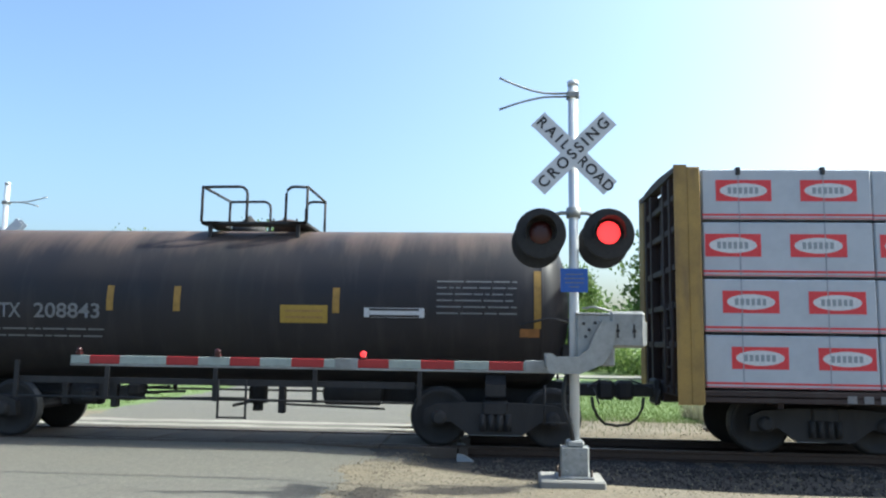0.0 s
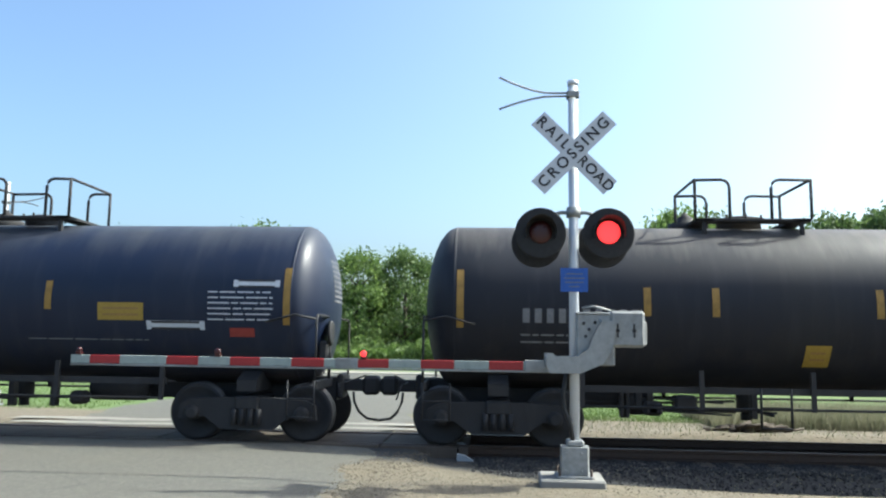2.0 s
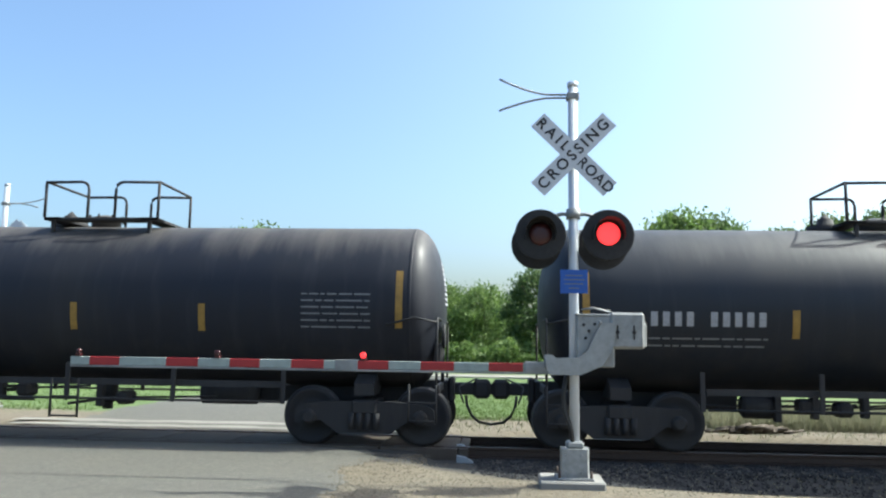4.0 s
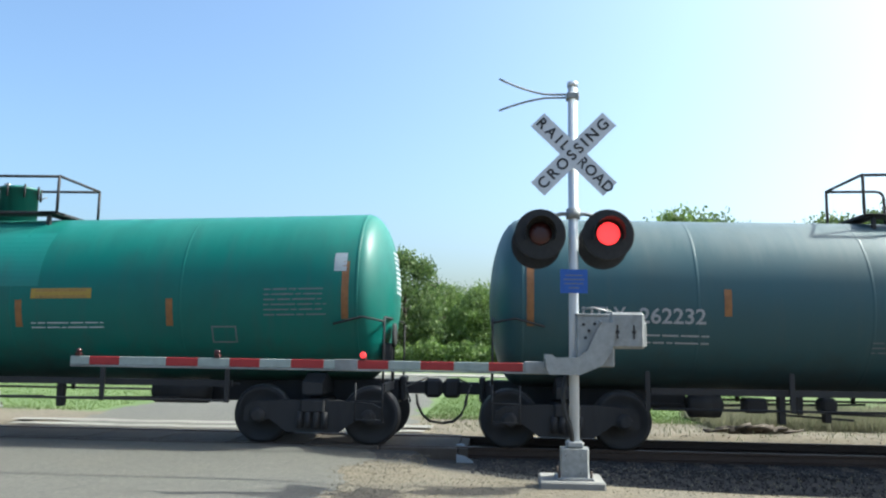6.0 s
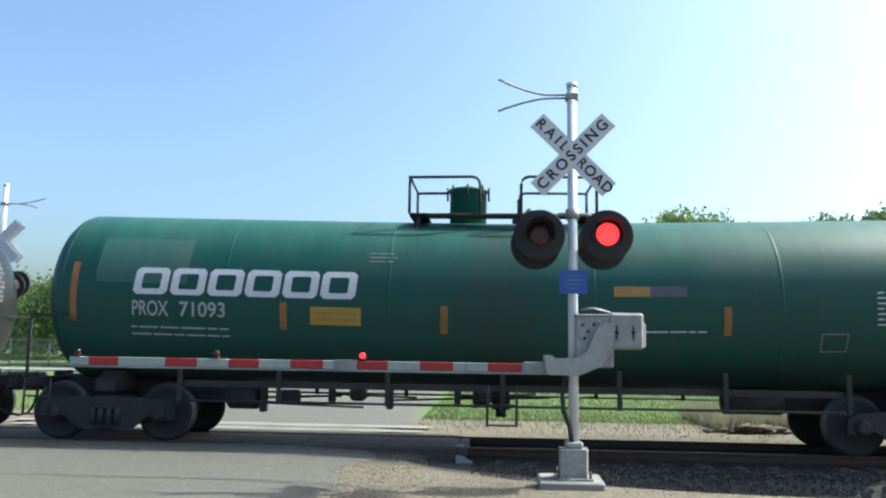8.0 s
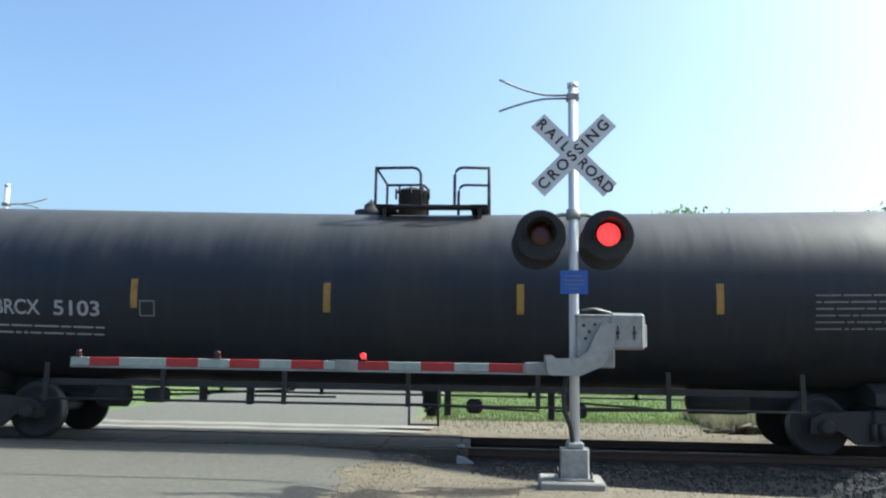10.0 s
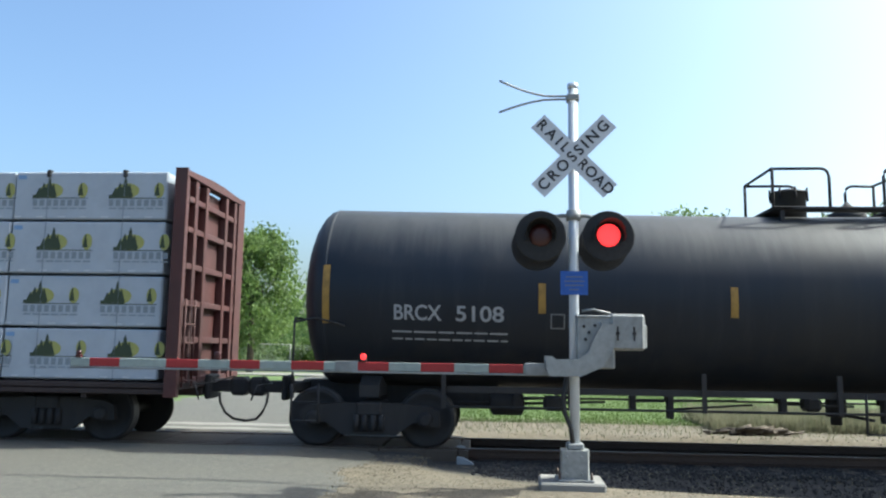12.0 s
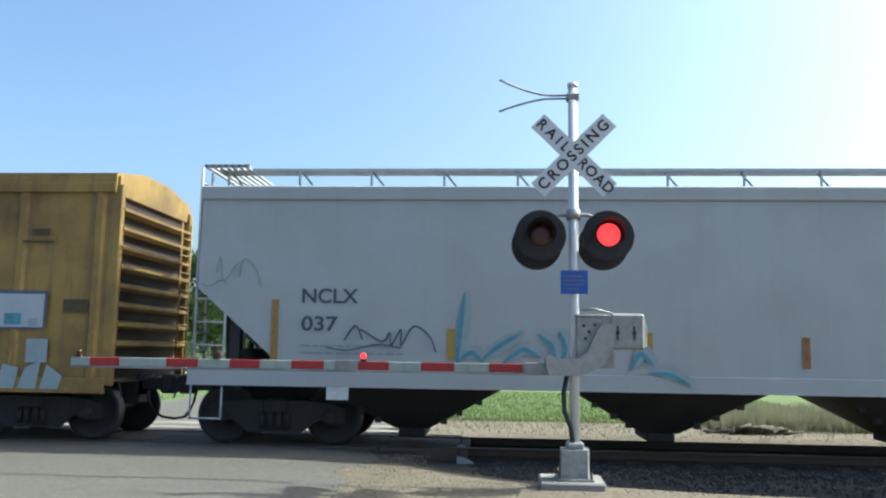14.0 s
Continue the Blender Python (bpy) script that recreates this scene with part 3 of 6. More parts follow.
signal = mast("crossing_signal", MX, MY, True)
mast("crossing_signal", -11.50, 17.5, False, 5.27)
bm = bmesh.new()
prism(bm, [(MX - 0.42, MY - 0.28), (MX + 0.32, MY - 0.30), (MX + 0.34, MY + 0.38), (MX - 0.40, MY + 0.38)], "z", -0.28, 0.085)
bmesh.ops.bevel(bm, geom=bm.edges[:], offset=0.02, segments=1, affect="EDGES")
tagged(part("footing", bm, "concrete"), "square concrete footing under the signal mast", "footing")

gate = tagged(new("crossing_gate"), "lowered red and white striped gate arm", "crossing gate")
AY = 9.62 - MY
gate.matrix_basis = pose(MX, MY, 0)
bm = bmesh.new()
box(bm, 0.02, 0.455, -0.13, 0.15, 1.36, 1.96, 0.015)
box(bm, 0.01, 0.465, -0.14, 0.16, 1.95, 1.98, 0.008)
mech = part("mechanism_box", bm, "galv", gate, "grey steel gate mechanism housing")
bm = bmesh.new()
pipe(bm, [(0.08, -0.10, 2.03), (0.22, -0.10, 2.05), (0.42, -0.10, 2.0)], 0.014, 6)
pipe(bm, [(0.28, -0.13, 1.9), (0.36, -0.17, 1.75), (0.42, -0.15, 1.66)], 0.012, 6)
part("latch_rod", bm, "galv", mech)
for bx, bz in ((0.1, 1.85), (0.16, 1.78), (0.23, 1.86), (0.12, 1.70)):
    bm = bmesh.new()
    lathe(bm, [(-0.15, 0.016), (-0.128, 0.02)], 8, "y", (bx, 0, bz))
    part("bolt", bm, "iron", mech)
bm = bmesh.new()
box(bm, 0.40, 0.80, -0.16, 0.12, 1.575, 2.0, 0.03)
box(bm, 0.79, 0.835, -0.08, 0.08, 1.60, 1.88, 0.015)
cw = part("counterweight_box", bm, "galv", gate, "pale grey side box with two dark slots")
for sx in (0.485, 0.675):
    bm = bmesh.new()
    box(bm, sx - 0.010, sx + 0.010, -0.166, -0.158, 1.69, 1.85)
    box(bm, sx - 0.022, sx + 0.022, -0.168, -0.158, 1.755, 1.785)
    part("slot", bm, "lamp_black", cw)
bm = bmesh.new()
for oy in (-0.20, 0.20):
    prism(bm, [(0.47, 1.88), (0.42, 1.55), (0.30, 1.38), (0.05, 1.27), (-0.30, 1.27), (-0.34, 1.36), (-0.34, 1.50), (-0.27, 1.50), (-0.22, 1.46), (0.02, 1.47), (0.14, 1.55), (0.20, 1.70), (0.30, 1.88)], "y", oy - 0.014, oy + 0.014)
box(bm, -0.33, -0.29, -0.19, 0.24, 1.33, 1.46, 0.01)
part("arm_bracket", bm, "galv", gate, "curved galvanised arm bracket plates")
bm = bmesh.new()
pipe(bm, [(-0.09, -0.02, 1.27), (-0.13, -0.02, 1.05), (-0.12, -0.03, 0.85), (-0.05, -0.05, 0.68), (-0.03, -0.06, 0.5)], 0.028, 8)
part("cable", bm, "rubber", gate)
STRIPES = [(157, 212), (297, 355), (412, 466), (522, 580), (637, 694), (750, 808), (868, 927)]
AW0, AW1 = -5.30 - MX, 0.60 - MX


def along(k):
    """A place along the arm from its tip (122) to its root (962)."""
    return AW0 + (k - 122) / 840 * (AW1 - AW0)


marks = [122] + [v for ab in STRIPES for v in ab] + [962]
for i, (a, b) in enumerate(zip(marks, marks[1:])):
    bm = bmesh.new()
    box(bm, along(a), along(b), AY - 0.016, AY + 0.016, 1.285, 1.39, 0.006)
    part("stripe", bm, "arm_red" if i % 2 else "arm_white", gate)
bm = bmesh.new()
box(bm, along(122), along(962), AY - 0.02, AY + 0.02, 1.258, 1.282, 0.004)
box(bm, along(600), along(640), AY - 0.024, AY + 0.024, 1.27, 1.40, 0.004)
box(bm, along(930), along(985), AY - 0.03, AY + 0.03, 1.26, 1.41, 0.006)
part("arm_rail", bm, "galv", gate, "thin aluminium stiffener under the arm")
for k, right in ((136, None), (390, False), (650, True)):
    bm = bmesh.new()
    box(bm, along(k) - 0.035, along(k) + 0.035, AY - 0.03, AY + 0.03, 1.39, 1.43, 0.006)
    pipe(bm, [(along(k), AY, 1.43), (along(k), AY, 1.48)], 0.03, 10)
    lb = part("arm_lamp", bm, "lens_dark", gate, "small red lamp on the gate arm")
    if right is not None:
        ROTORS.append((rotor(lb, pose(along(k), AY - 0.035, 1.455), 0.038, 0.012), right))

# ---- the train ----
SPEED = 21.28
CARS = []
TRUCK_MESH = {}


def travelled(t):
    """Metres that the train has gone; it jerks a little within each second."""
    n = math.floor(t + 1e-6)
    h = t - n
    return SPEED * n + (11.08 * h / 0.5 if h <= 0.5 else 11.08 + 10.2 * (h - 0.5) / 0.5)


def truck(parent, x, mat="iron"):
    """A two-axle bogie: two cast side frames with springs, a bolster and two wheelsets."""
    if not TRUCK_MESH:
        bm = bmesh.new()
        for sy in (-1, 1):
            y0, y1 = (0.93, 1.05) if sy > 0 else (-1.05, -0.93)
            outline = [(-1.12, 0.36), (-1.10, 0.58), (-0.95, 0.66), (-0.45, 0.70), (0.45, 0.70), (0.95, 0.66), (1.10, 0.58), (1.12, 0.36),
                       (0.98, 0.34), (0.70, 0.40), (0.42, 0.20), (-0.42, 0.20), (-0.70, 0.40), (-0.98, 0.34)]
            prism(bm, outline, "y", y0, y1)
            for sx in (-0.89, 0.89):
                lathe(bm, [(0.90, 0.12), (1.10, 0.12), (1.14, 0.07)] if sy > 0 else [(-1.14, 0.07), (-1.10, 0.12), (-0.90, 0.12)], 14, "y", (sx, 0, 0.453))
            for sx in (-0.2, -0.07, 0.07, 0.2):
                pipe(bm, [(sx, sy * 1.07, 0.27), (sx, sy * 1.07, 0.52)], 0.05, 8)
        box(bm, -0.2, 0.2, -1.1, 1.1, 0.50, 0.72, 0.03)
        fr = bpy.data.meshes.new("bogie_frame")
        bm.to_mesh(fr)
        fr.materials.append(MAT["iron"])
        bm.free()
        bm = bmesh.new()
        for sy in (-1, 1):
            prof = [(0.655, 0.10), (0.66, 0.33), (0.67, 0.365), (0.685, 0.480), (0.715, 0.480), (0.72, 0.457), (0.815, 0.450), (0.815, 0.385), (0.775, 0.33), (0.76, 0.16), (0.80, 0.13), (0.82, 0.06)]
            lathe(bm, prof if sy > 0 else [(-a, r) for a, r in prof[::-1]], 36, "y")
        for f in bm.faces:
            c = f.calc_center_median()
            f.material_index = 1 if math.hypot(c.x, c.z) > 0.44 else 0
        pipe(bm, [(0, -0.7, 0), (0, 0.7, 0)], 0.085, 10)
        wh = bpy.data.meshes.new("wheelset")
        bm.to_mesh(wh)
        wh.materials.append(MAT["iron"])
        wh.materials.append(MAT["tread"])
        bm.free()
        TRUCK_MESH["frame"], TRUCK_MESH["wheel"] = fr, wh
    t = shared("bogie", TRUCK_MESH["frame"], parent, pose(x, 0, 0), "grimy cast-iron bogie")
    for sx in (-0.89, 0.89):
        w = shared("wheelset", TRUCK_MESH["wheel"], t, pose(sx, 0, 0.453))
    return t


def car_base(name, label, category, right, left):
    ob = tagged(new(name), label, category, group="cars of the freight train")
    CARS.append((ob, (right + left) / 2))
    return ob, right - left


def coupler(parent, x, d, reach):
    """Draft gear, knuckle, hanging air hose and uncoupling lever at an end; d is the outward way."""
    bm = bmesh.new()
    box(bm, min(x, x - d * reach), max(x, x - d * reach), -0.11, 0.11, 0.78, 0.98, 0.02)
    box(bm, min(x - d * 0.02, x - d * 0.30), max(x - d * 0.02, x - d * 0.30), -0.17, 0.17, 0.72, 1.04, 0.05)
    box(bm, min(x - d * 0.62, x - d * 0.72), max(x - d * 0.62, x - d * 0.72), -0.26, 0.26, 0.66, 1.08, 0.03)
    c = part("coupler", bm, "iron", parent, "grimy knuckle coupler")
    bm = bmesh.new()
    x1 = x - d * 0.42
    pipe(bm, [(x1, -0.32, 0.78), (x1 + d * 0.02, -0.33, 0.62), (x1 + d * 0.10, -0.30, 0.45), (x1 + d * 0.22, -0.22, 0.34), (x + d * 0.01, -0.15, 0.30)], 0.024, 6)
    part("air_hose", bm, "rubber", c)
    bm = bmesh.new()
    pipe(bm, [(x - d * 0.5, -1.25, 0.95), (x - d * 0.5, -0.4, 0.95), (x - d * 0.25, -0.1, 1.05)], 0.014, 6)
    pipe(bm, [(x - d * 0.5, -1.25, 0.95), (x - d * 0.42, -1.27, 0.72)], 0.014, 6)
    part("uncoupling_lever", bm, "iron", c)


def round_decal(bm, x0, x1, z0, z1, R, zc, lift, proud=0.006, mat=0):
    """A flat print that follows the tank's curve."""
    n = max(1, math.ceil((z1 - z0) / 0.09))
    cols = []
    for x in (x0, x1):
        col = []
        for i in range(n + 1):
            z = z0 + (z1 - z0) * i / n + lift(x)
            h = max(-0.999, min(0.999, (z - zc - lift(x)) / R))
            col.append(bm.verts.new((x, -(R + proud) * math.sqrt(1 - h * h), z)))
        cols.append(col)
    for i in range(n):
        bm.faces.new((cols[0][i], cols[1][i], cols[1][i + 1], cols[0][i + 1])).material_index = mat


def ring_marks(car, x0, x1, z0, z1, n, hug):
    """A row of plain wide slanted rings, as a painted emblem; hug(x, z) is the skin's place there."""
    w = (x1 - x0) / n
    side = 6

    def outline(a, b, lo, hi, cut):
        right = [(b - cut, lo)] + [(b, lo + cut + (hi - lo - 2 * cut) * i / side) for i in range(side + 1)] + [(b - cut, hi)]
        return right + [(a + b - x, z) for x, z in right[::-1]]

    for i in range(n):
        a, b = x0 + i * w + 0.02, x0 + (i + 1) * w - 0.03
        bm = bmesh.new()
        rings = []
        for pts in (outline(a, b, z0, z1, 0.06), outline(a + 0.125, b - 0.125, z0 + 0.09, z1 - 0.09, 0.025)):
            rings.append([bm.verts.new(hug(x + 0.10 * (z - z0), z)) for x, z in pts])
        m = len(rings[0])
        for k in range(m):
            bm.faces.new((rings[0][k], rings[0][(k + 1) % m], rings[1][(k + 1) % m], rings[1][k]))
        part("emblem_ring", bm, "white", car)


def bar_marks(car, x0, x1, z0, z1, n, put, material, skip=()):
    """A row of plain bars in place of lettering."""
    w = (x1 - x0) / n
    for i in range(n):
        if i not in skip:
            bm = bmesh.new()
            put(bm, x0 + (i + 0.16) * w, x0 + (i + 0.74) * w, z0, z1)
            part("marking_bar", bm, material, car)


def lines_marks(bm, x0, x1, z0, z1, rows, put, rnd):
    """A block of small print as thin broken bars."""
    h = (z1 - z0) / rows
    for i in range(rows):
        x = x0
        while x < x1 - 0.05:
            w = min(rnd.uniform(0.06, 0.42), x1 - x)
            put(bm, x, x + w, z1 - (i + 0.54) * h, z1 - (i + 0.30) * h)
            x += w + 0.035


def hoop(bm, xo, xi, y, z, h, r=0.026):
    """A platform rail: a straight post at its outer end xo, a rounded bend down at its inner end xi."""
    c, d = 0.13, (1 if xi > xo else -1)
    pipe(bm, [(xo, y, z), (xo, y, z + h)], r, 6)
    bend = [(xi - d * c * (1 - math.sin(a)), y, z + h - c * (1 - math.cos(a))) for a in (0.0, 0.5, 1.0, 1.57)]
    pipe(bm, [(xo, y, z + h - r * 0.3)] + bend + [(xi, y, z)], r, 6)


def stencil(parent, text, x0, x1, z0, z1, hug, material):
    """A line of painted letters fitted between two places along a skin; hug(x, z) is the skin's place there."""
    cu = bpy.data.curves.new("lettering", "FONT")
    cu.body, cu.size, cu.offset = text, 0.3, 0.005
    tmp = new("lettering_type", cu)
    me = bpy.data.meshes.new_from_object(tmp.evaluated_get(bpy.context.evaluated_depsgraph_get()))
    bpy.data.objects.remove(tmp)
    xs, ys = [v.co.x for v in me.vertices], [v.co.y for v in me.vertices]
    for v in me.vertices:
        v.co = hug(x0 + (x1 - x0) * (v.co.x - min(xs)) / (max(xs) - min(xs)), z0 + (z1 - z0) * (v.co.y - min(ys)) / (max(ys) - min(ys)))
    me.materials.clear()
    me.materials.append(MAT[material])
    ob = new("lettering", me)
    ob.parent = parent
    return ob


def tank_car(right, left, mat, label, R=1.38, zc=2.24, bend=0.0, bars=(), end_bars=(), bar_mat="yellow", deck=None, dome=None, dome_h=0.4,
             rail_h=0.62, emblem=None, marks=None, marks_mat="mark", marks_n=10, tables=(), placards=(), small=(), seed=1, scrawl=None, patch=None, rail_ends=(0.38, 0.62), text="", bar_z=(1.77, 2.20), emblem_z=(2.27, 2.70), full_ladder=False, draw=0.0):
    """A tank wagon; places along it are given in train metres."""
    car, L = car_base("tank_car", label, "tank car", right, left)
    mid = (right + left) / 2
    rnd = random.Random(seed)
    half = L / 2 - 0.78
    head = 0.52
    cyl = half - head

    def lift(x):
        return bend * min(1.0, abs(x) / cyl) ** 1.3

    prof = []
    for i in range(9):
        a = math.pi / 2 * i / 8
        prof.append((-cyl - head * math.cos(a), max(0.001, R * math.sin(a))))
    for i in range(1, 17):
        prof.append((-cyl + 2 * cyl * i / 16, R))
    for i in range(1, 9):
        a = math.pi / 2 * i / 8
        prof.append((cyl + head * math.sin(a), max(0.001, R * math.cos(a))))
    bm = bmesh.new()
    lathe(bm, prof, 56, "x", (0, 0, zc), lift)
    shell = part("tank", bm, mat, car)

    def put(b, x0, x1, z0, z1):
        round_decal(b, x0, x1, z0, z1, R, zc, lift)

    # weld seams and jacket bands
    for x in [-cyl] + [cyl * k for k in ((-0.62, -0.25, 0.2, 0.6) if "green" in mat or "teal" in mat else ())] + [cyl]:
        bm = bmesh.new()
        lathe(bm, [(x - 0.03, R - 0.003), (x - 0.02, R + 0.0018), (x + 0.02, R + 0.0018), (x + 0.03, R - 0.003)], 56, "x", (0, 0, zc + lift(x)))
        part("jacket_band", bm, mat, shell)
    if patch:
        bm = bmesh.new()
        for i in range(6):
            a, b = patch[0] - mid, patch[1] - mid
            round_decal(bm, a + (b - a) * i / 6, a + (b - a) * (i + 1) / 6, patch[2], patch[3], R, zc, lift, 0.003)
        bmesh.ops.remove_doubles(bm, verts=bm.verts[:], dist=0.001)
        part("jacket_panel", bm, patch[4], shell)
    for x in bars:
        bm = bmesh.new()
        put(bm, x - mid - 0.055, x - mid + 0.055, *bar_z)
        part("reflector", bm, bar_mat, car)
    for x in end_bars:
        bm = bmesh.new()
        put(bm, x - mid - 0.055, x - mid + 0.055, 1.85, 2.76)
        part("reflector", bm, bar_mat, car)
    if emblem:
        ring_marks(car, emblem[0] - mid, emblem[1] - mid, *emblem_z, 6, lambda x, z: (x, -(R + 0.006) * math.sqrt(1 - ((z - zc) / R) ** 2), z + lift(x)))
    if marks:
        if text:
            mark, number = text.split()
            unit = (marks[1] - marks[0] - 0.09) / (len(mark) + len(number) + 1.2)
            at = marks[0] - mid + 0.03
            for word in (mark, number):
                stencil(car, word, at, at + unit * len(word), 1.93, 2.17, lambda x, z: (x, -(R + 0.011) * math.sqrt(1 - ((z - zc) / R) ** 2), z + lift(x)), marks_mat)
                at += unit * (len(word) + 1.2)
        else:
            bar_marks(car, marks[0] - mid, marks[1] - mid, 1.94, 2.16, marks_n, put, marks_mat, (4,))
        bm = bmesh.new()
        lines_marks(bm, marks[0] - mid, marks[1] - mid, 1.58, 1.80, 2, put, rnd)
        tagged(part("small_print", bm, marks_mat if text else "faint", car), kind="stuff")
    for x0, x1, z0, z1, rows, m in tables:
        bm = bmesh.new()
        lines_marks(bm, x0 - mid, x1 - mid, z0, z1, rows, put, rnd)
        tagged(part("data_panel", bm, m, car), kind="stuff")
    for x0, x1, z0, z1, m in placards:
        bm = bmesh.new()
        put(bm, x0 - mid, x1 - mid, z0, z1)
        pl = part("placard", bm, m, car)
        if m in ("placard", "white"):
            bm = bmesh.new()
            b0, b1, zz = x0 - mid + 0.08, x1 - mid - 0.08, (z0 + z1) / 2
            for dz in (-0.07, 0.03):
                round_decal(bm, b0, b1, zz + dz, zz + dz + 0.035, R, zc, lift, 0.009)
            tagged(part("caption", bm, "sign_black" if m == "white" else "ochre", pl), kind="stuff")
    for x0, x1, z0, z1 in small:
        bm = bmesh.new()
        for a, b, c, d in ((x0, x1, z1 - 0.02, z1), (x0, x1, z0, z0 + 0.02), (x0, x0 + 0.02, z0, z1), (x1 - 0.02, x1, z0, z1)):
            put(bm, a - mid, b - mid, c, d)
        part("stencil_box", bm, "faint", car)
    # small print on the leading head
    bm = bmesh.new()
    for i in range(9):
        z = zc + 0.72 - 0.085 * i
        y = -0.30
        while y < 0.34:
            w = rnd.uniform(0.06, 0.22)
            quad = []
            for yy, zz in ((y, z), (min(y + w, 0.4), z), (min(y + w, 0.4), z + 0.04), (y, z + 0.04)):
                k = 1 - (yy * yy + (zz - zc) ** 2) / R ** 2
                quad.append(bm.verts.new((cyl + head * math.sqrt(max(0.01, k)) + 0.008, yy, zz + bend)))
            bm.faces.new(quad)
            y += w + 0.03
    tagged(part("head_print", bm, "white" if seed % 2 == 0 else "faint", car), kind="stuff")
    # underframe: stub sills, bolsters, side running pipe on hangers
    sill = L / 2 - 0.72
    for d in (-1, 1):
        bm = bmesh.new()
        xa, xb = sorted((d * sill, d * (sill - 3.3)))
        box(bm, xa, xb, -0.22, 0.22, 0.62, 1.02, 0.02)
        xt = d * (L / 2 - 2.0)
        prism(bm, [(-1.12, 0.80), (1.12, 0.80), (1.12, 0.98), (0.8, 1.12), (0.3, 0.98), (-0.3, 0.98), (-0.8, 1.12), (-1.12, 0.98)], "x", xt - 0.16, xt + 0.16)
        ends = sorted((d * (L / 2 - 0.86), d * (L / 2 - 0.80)))
        box(bm, ends[0], ends[1], -1.42, 1.42, 0.86, 1.00, 0.01)
        part("stub_sill", bm, "iron", car)
        truck(car, xt)
        coupler(car, d * L / 2 - (draw if d < 0 else 0.0), d, 1.4 + draw)
        # end handrails, ladder and steps on the corner
        bm = bmesh.new()
        xe = d * (L / 2 - 0.84)
        pipe(bm, [(xe, -1.40, 0.95), (xe, -1.40, 1.95), (xe, -1.32, 2.02), (xe, 1.32, 2.02), (xe, 1.40, 1.95), (xe, 1.40, 0.95)], 0.02, 6)
        pipe(bm, [(xe, -1.40, 1.95), (xe - d * 0.35, -1.42, 2.02), (xe - d * 0.8, -1.44, 1.9)], 0.02, 6)
        for sx in (0.0, 0.42):
            pipe(bm, [(xe - d * sx, -1.42, 1.0), (xe - d * sx, -1.42, 0.42)], 0.018, 6)
        for z in (0.44, 0.72):
            pipe(bm, [(xe, -1.42, z), (xe - d * 0.42, -1.42, z)], 0.016, 6)
        part("end_handrail", bm, "iron", car)
    bm = bmesh.new()
    lathe(bm, [(-0.02, 0.16), (-0.02, 0.20), (0.02, 0.20), (0.02, 0.16)], 24, "x", (L / 2 - 0.78, -0.55, 1.75))
    for a in range(4):
        q = a * math.pi / 2
        pipe(bm, [(L / 2 - 0.78, -0.55, 1.75), (L / 2 - 0.78, -0.55 + 0.18 * math.cos(q), 1.75 + 0.18 * math.sin(q))], 0.012, 5)
    pipe(bm, [(L / 2 - 0.80, -0.55, 1.0), (L / 2 - 0.80, -0.55, 1.75)], 0.03, 6)
    box(bm, L / 2 - 0.95, L / 2 - 0.8, -0.72, -0.38, 1.30, 1.62, 0.03)
    part("brake_wheel", bm, "iron", car)
    xs0, xs1 = -(L / 2 - 3.25), L / 2 - 3.25
    bm = bmesh.new()
    pipe(bm, [(xs0, -1.36, 0.69), (xs1, -1.36, 0.69)], 0.022, 6)
    pipe(bm, [(xs0, 1.36, 0.69), (xs1, 1.36, 0.69)], 0.022, 6)
    n = max(4, int((xs1 - xs0) / 1.7))
    for i in range(n + 1):
        x = xs0 + (xs1 - xs0) * i / n + rnd.uniform(-0.1, 0.1)
        for y in (-1.36, 1.36):
            box(bm, x - 0.035, x + 0.035, y - 0.02, y + 0.02, 0.66, 1.25)
    box(bm, xs0, xs1, -1.30, -1.22, 0.90, 1.0)
    part("running_pipe", bm, "iron", car, "thin pipe rail hung along the tank's flank")
    # bottom outlet, brake cylinder and rigging
    bm = bmesh.new()
    xo = (deck[0] + deck[1]) / 2 - mid if deck else 0.0
    pipe(bm, [(xo, 0, 0.95), (xo, 0, 0.55)], 0.16, 12)
    pipe(bm, [(xo, 0, 0.60), (xo, 0, 0.42)], 0.09, 10)
    pipe(bm, [(xo, -0.2, 0.6), (xo, -1.3, 0.6)], 0.025, 6)
    part("outlet_valve", bm, "iron", car)
    bm = bmesh.new()
    xb = xs0 + 0.9
    lathe(bm, [(xb - 0.25, 0.12), (xb - 0.2, 0.19), (xb + 0.25, 0.19), (xb + 0.3, 0.1)], 16, "x", (0, -0.75, 0.72))
    pipe(bm, [(xb + 0.3, -0.75, 0.72), (xb + 1.6, -0.6, 0.76)], 0.022, 6)
    pipe(bm, [(xb - 0.25, -0.75, 0.72), (xb - 1.1, -0.5, 0.7)], 0.022, 6)
    box(bm, xb + 0.6, xb + 0.95, -0.95, -0.65, 0.62, 0.85, 0.04)
    part("brake_cylinder", bm, "iron", car)
    bm = bmesh.new()
    xk = xs1 - 1.1
    lathe(bm, [(xk - 0.5, 0.06), (xk - 0.45, 0.2), (xk + 0.45, 0.2), (xk + 0.5, 0.06)], 16, "x", (0, -0.5, 0.78))
    part("air_reservoir", bm, "iron", car)
    bm = bmesh.new()
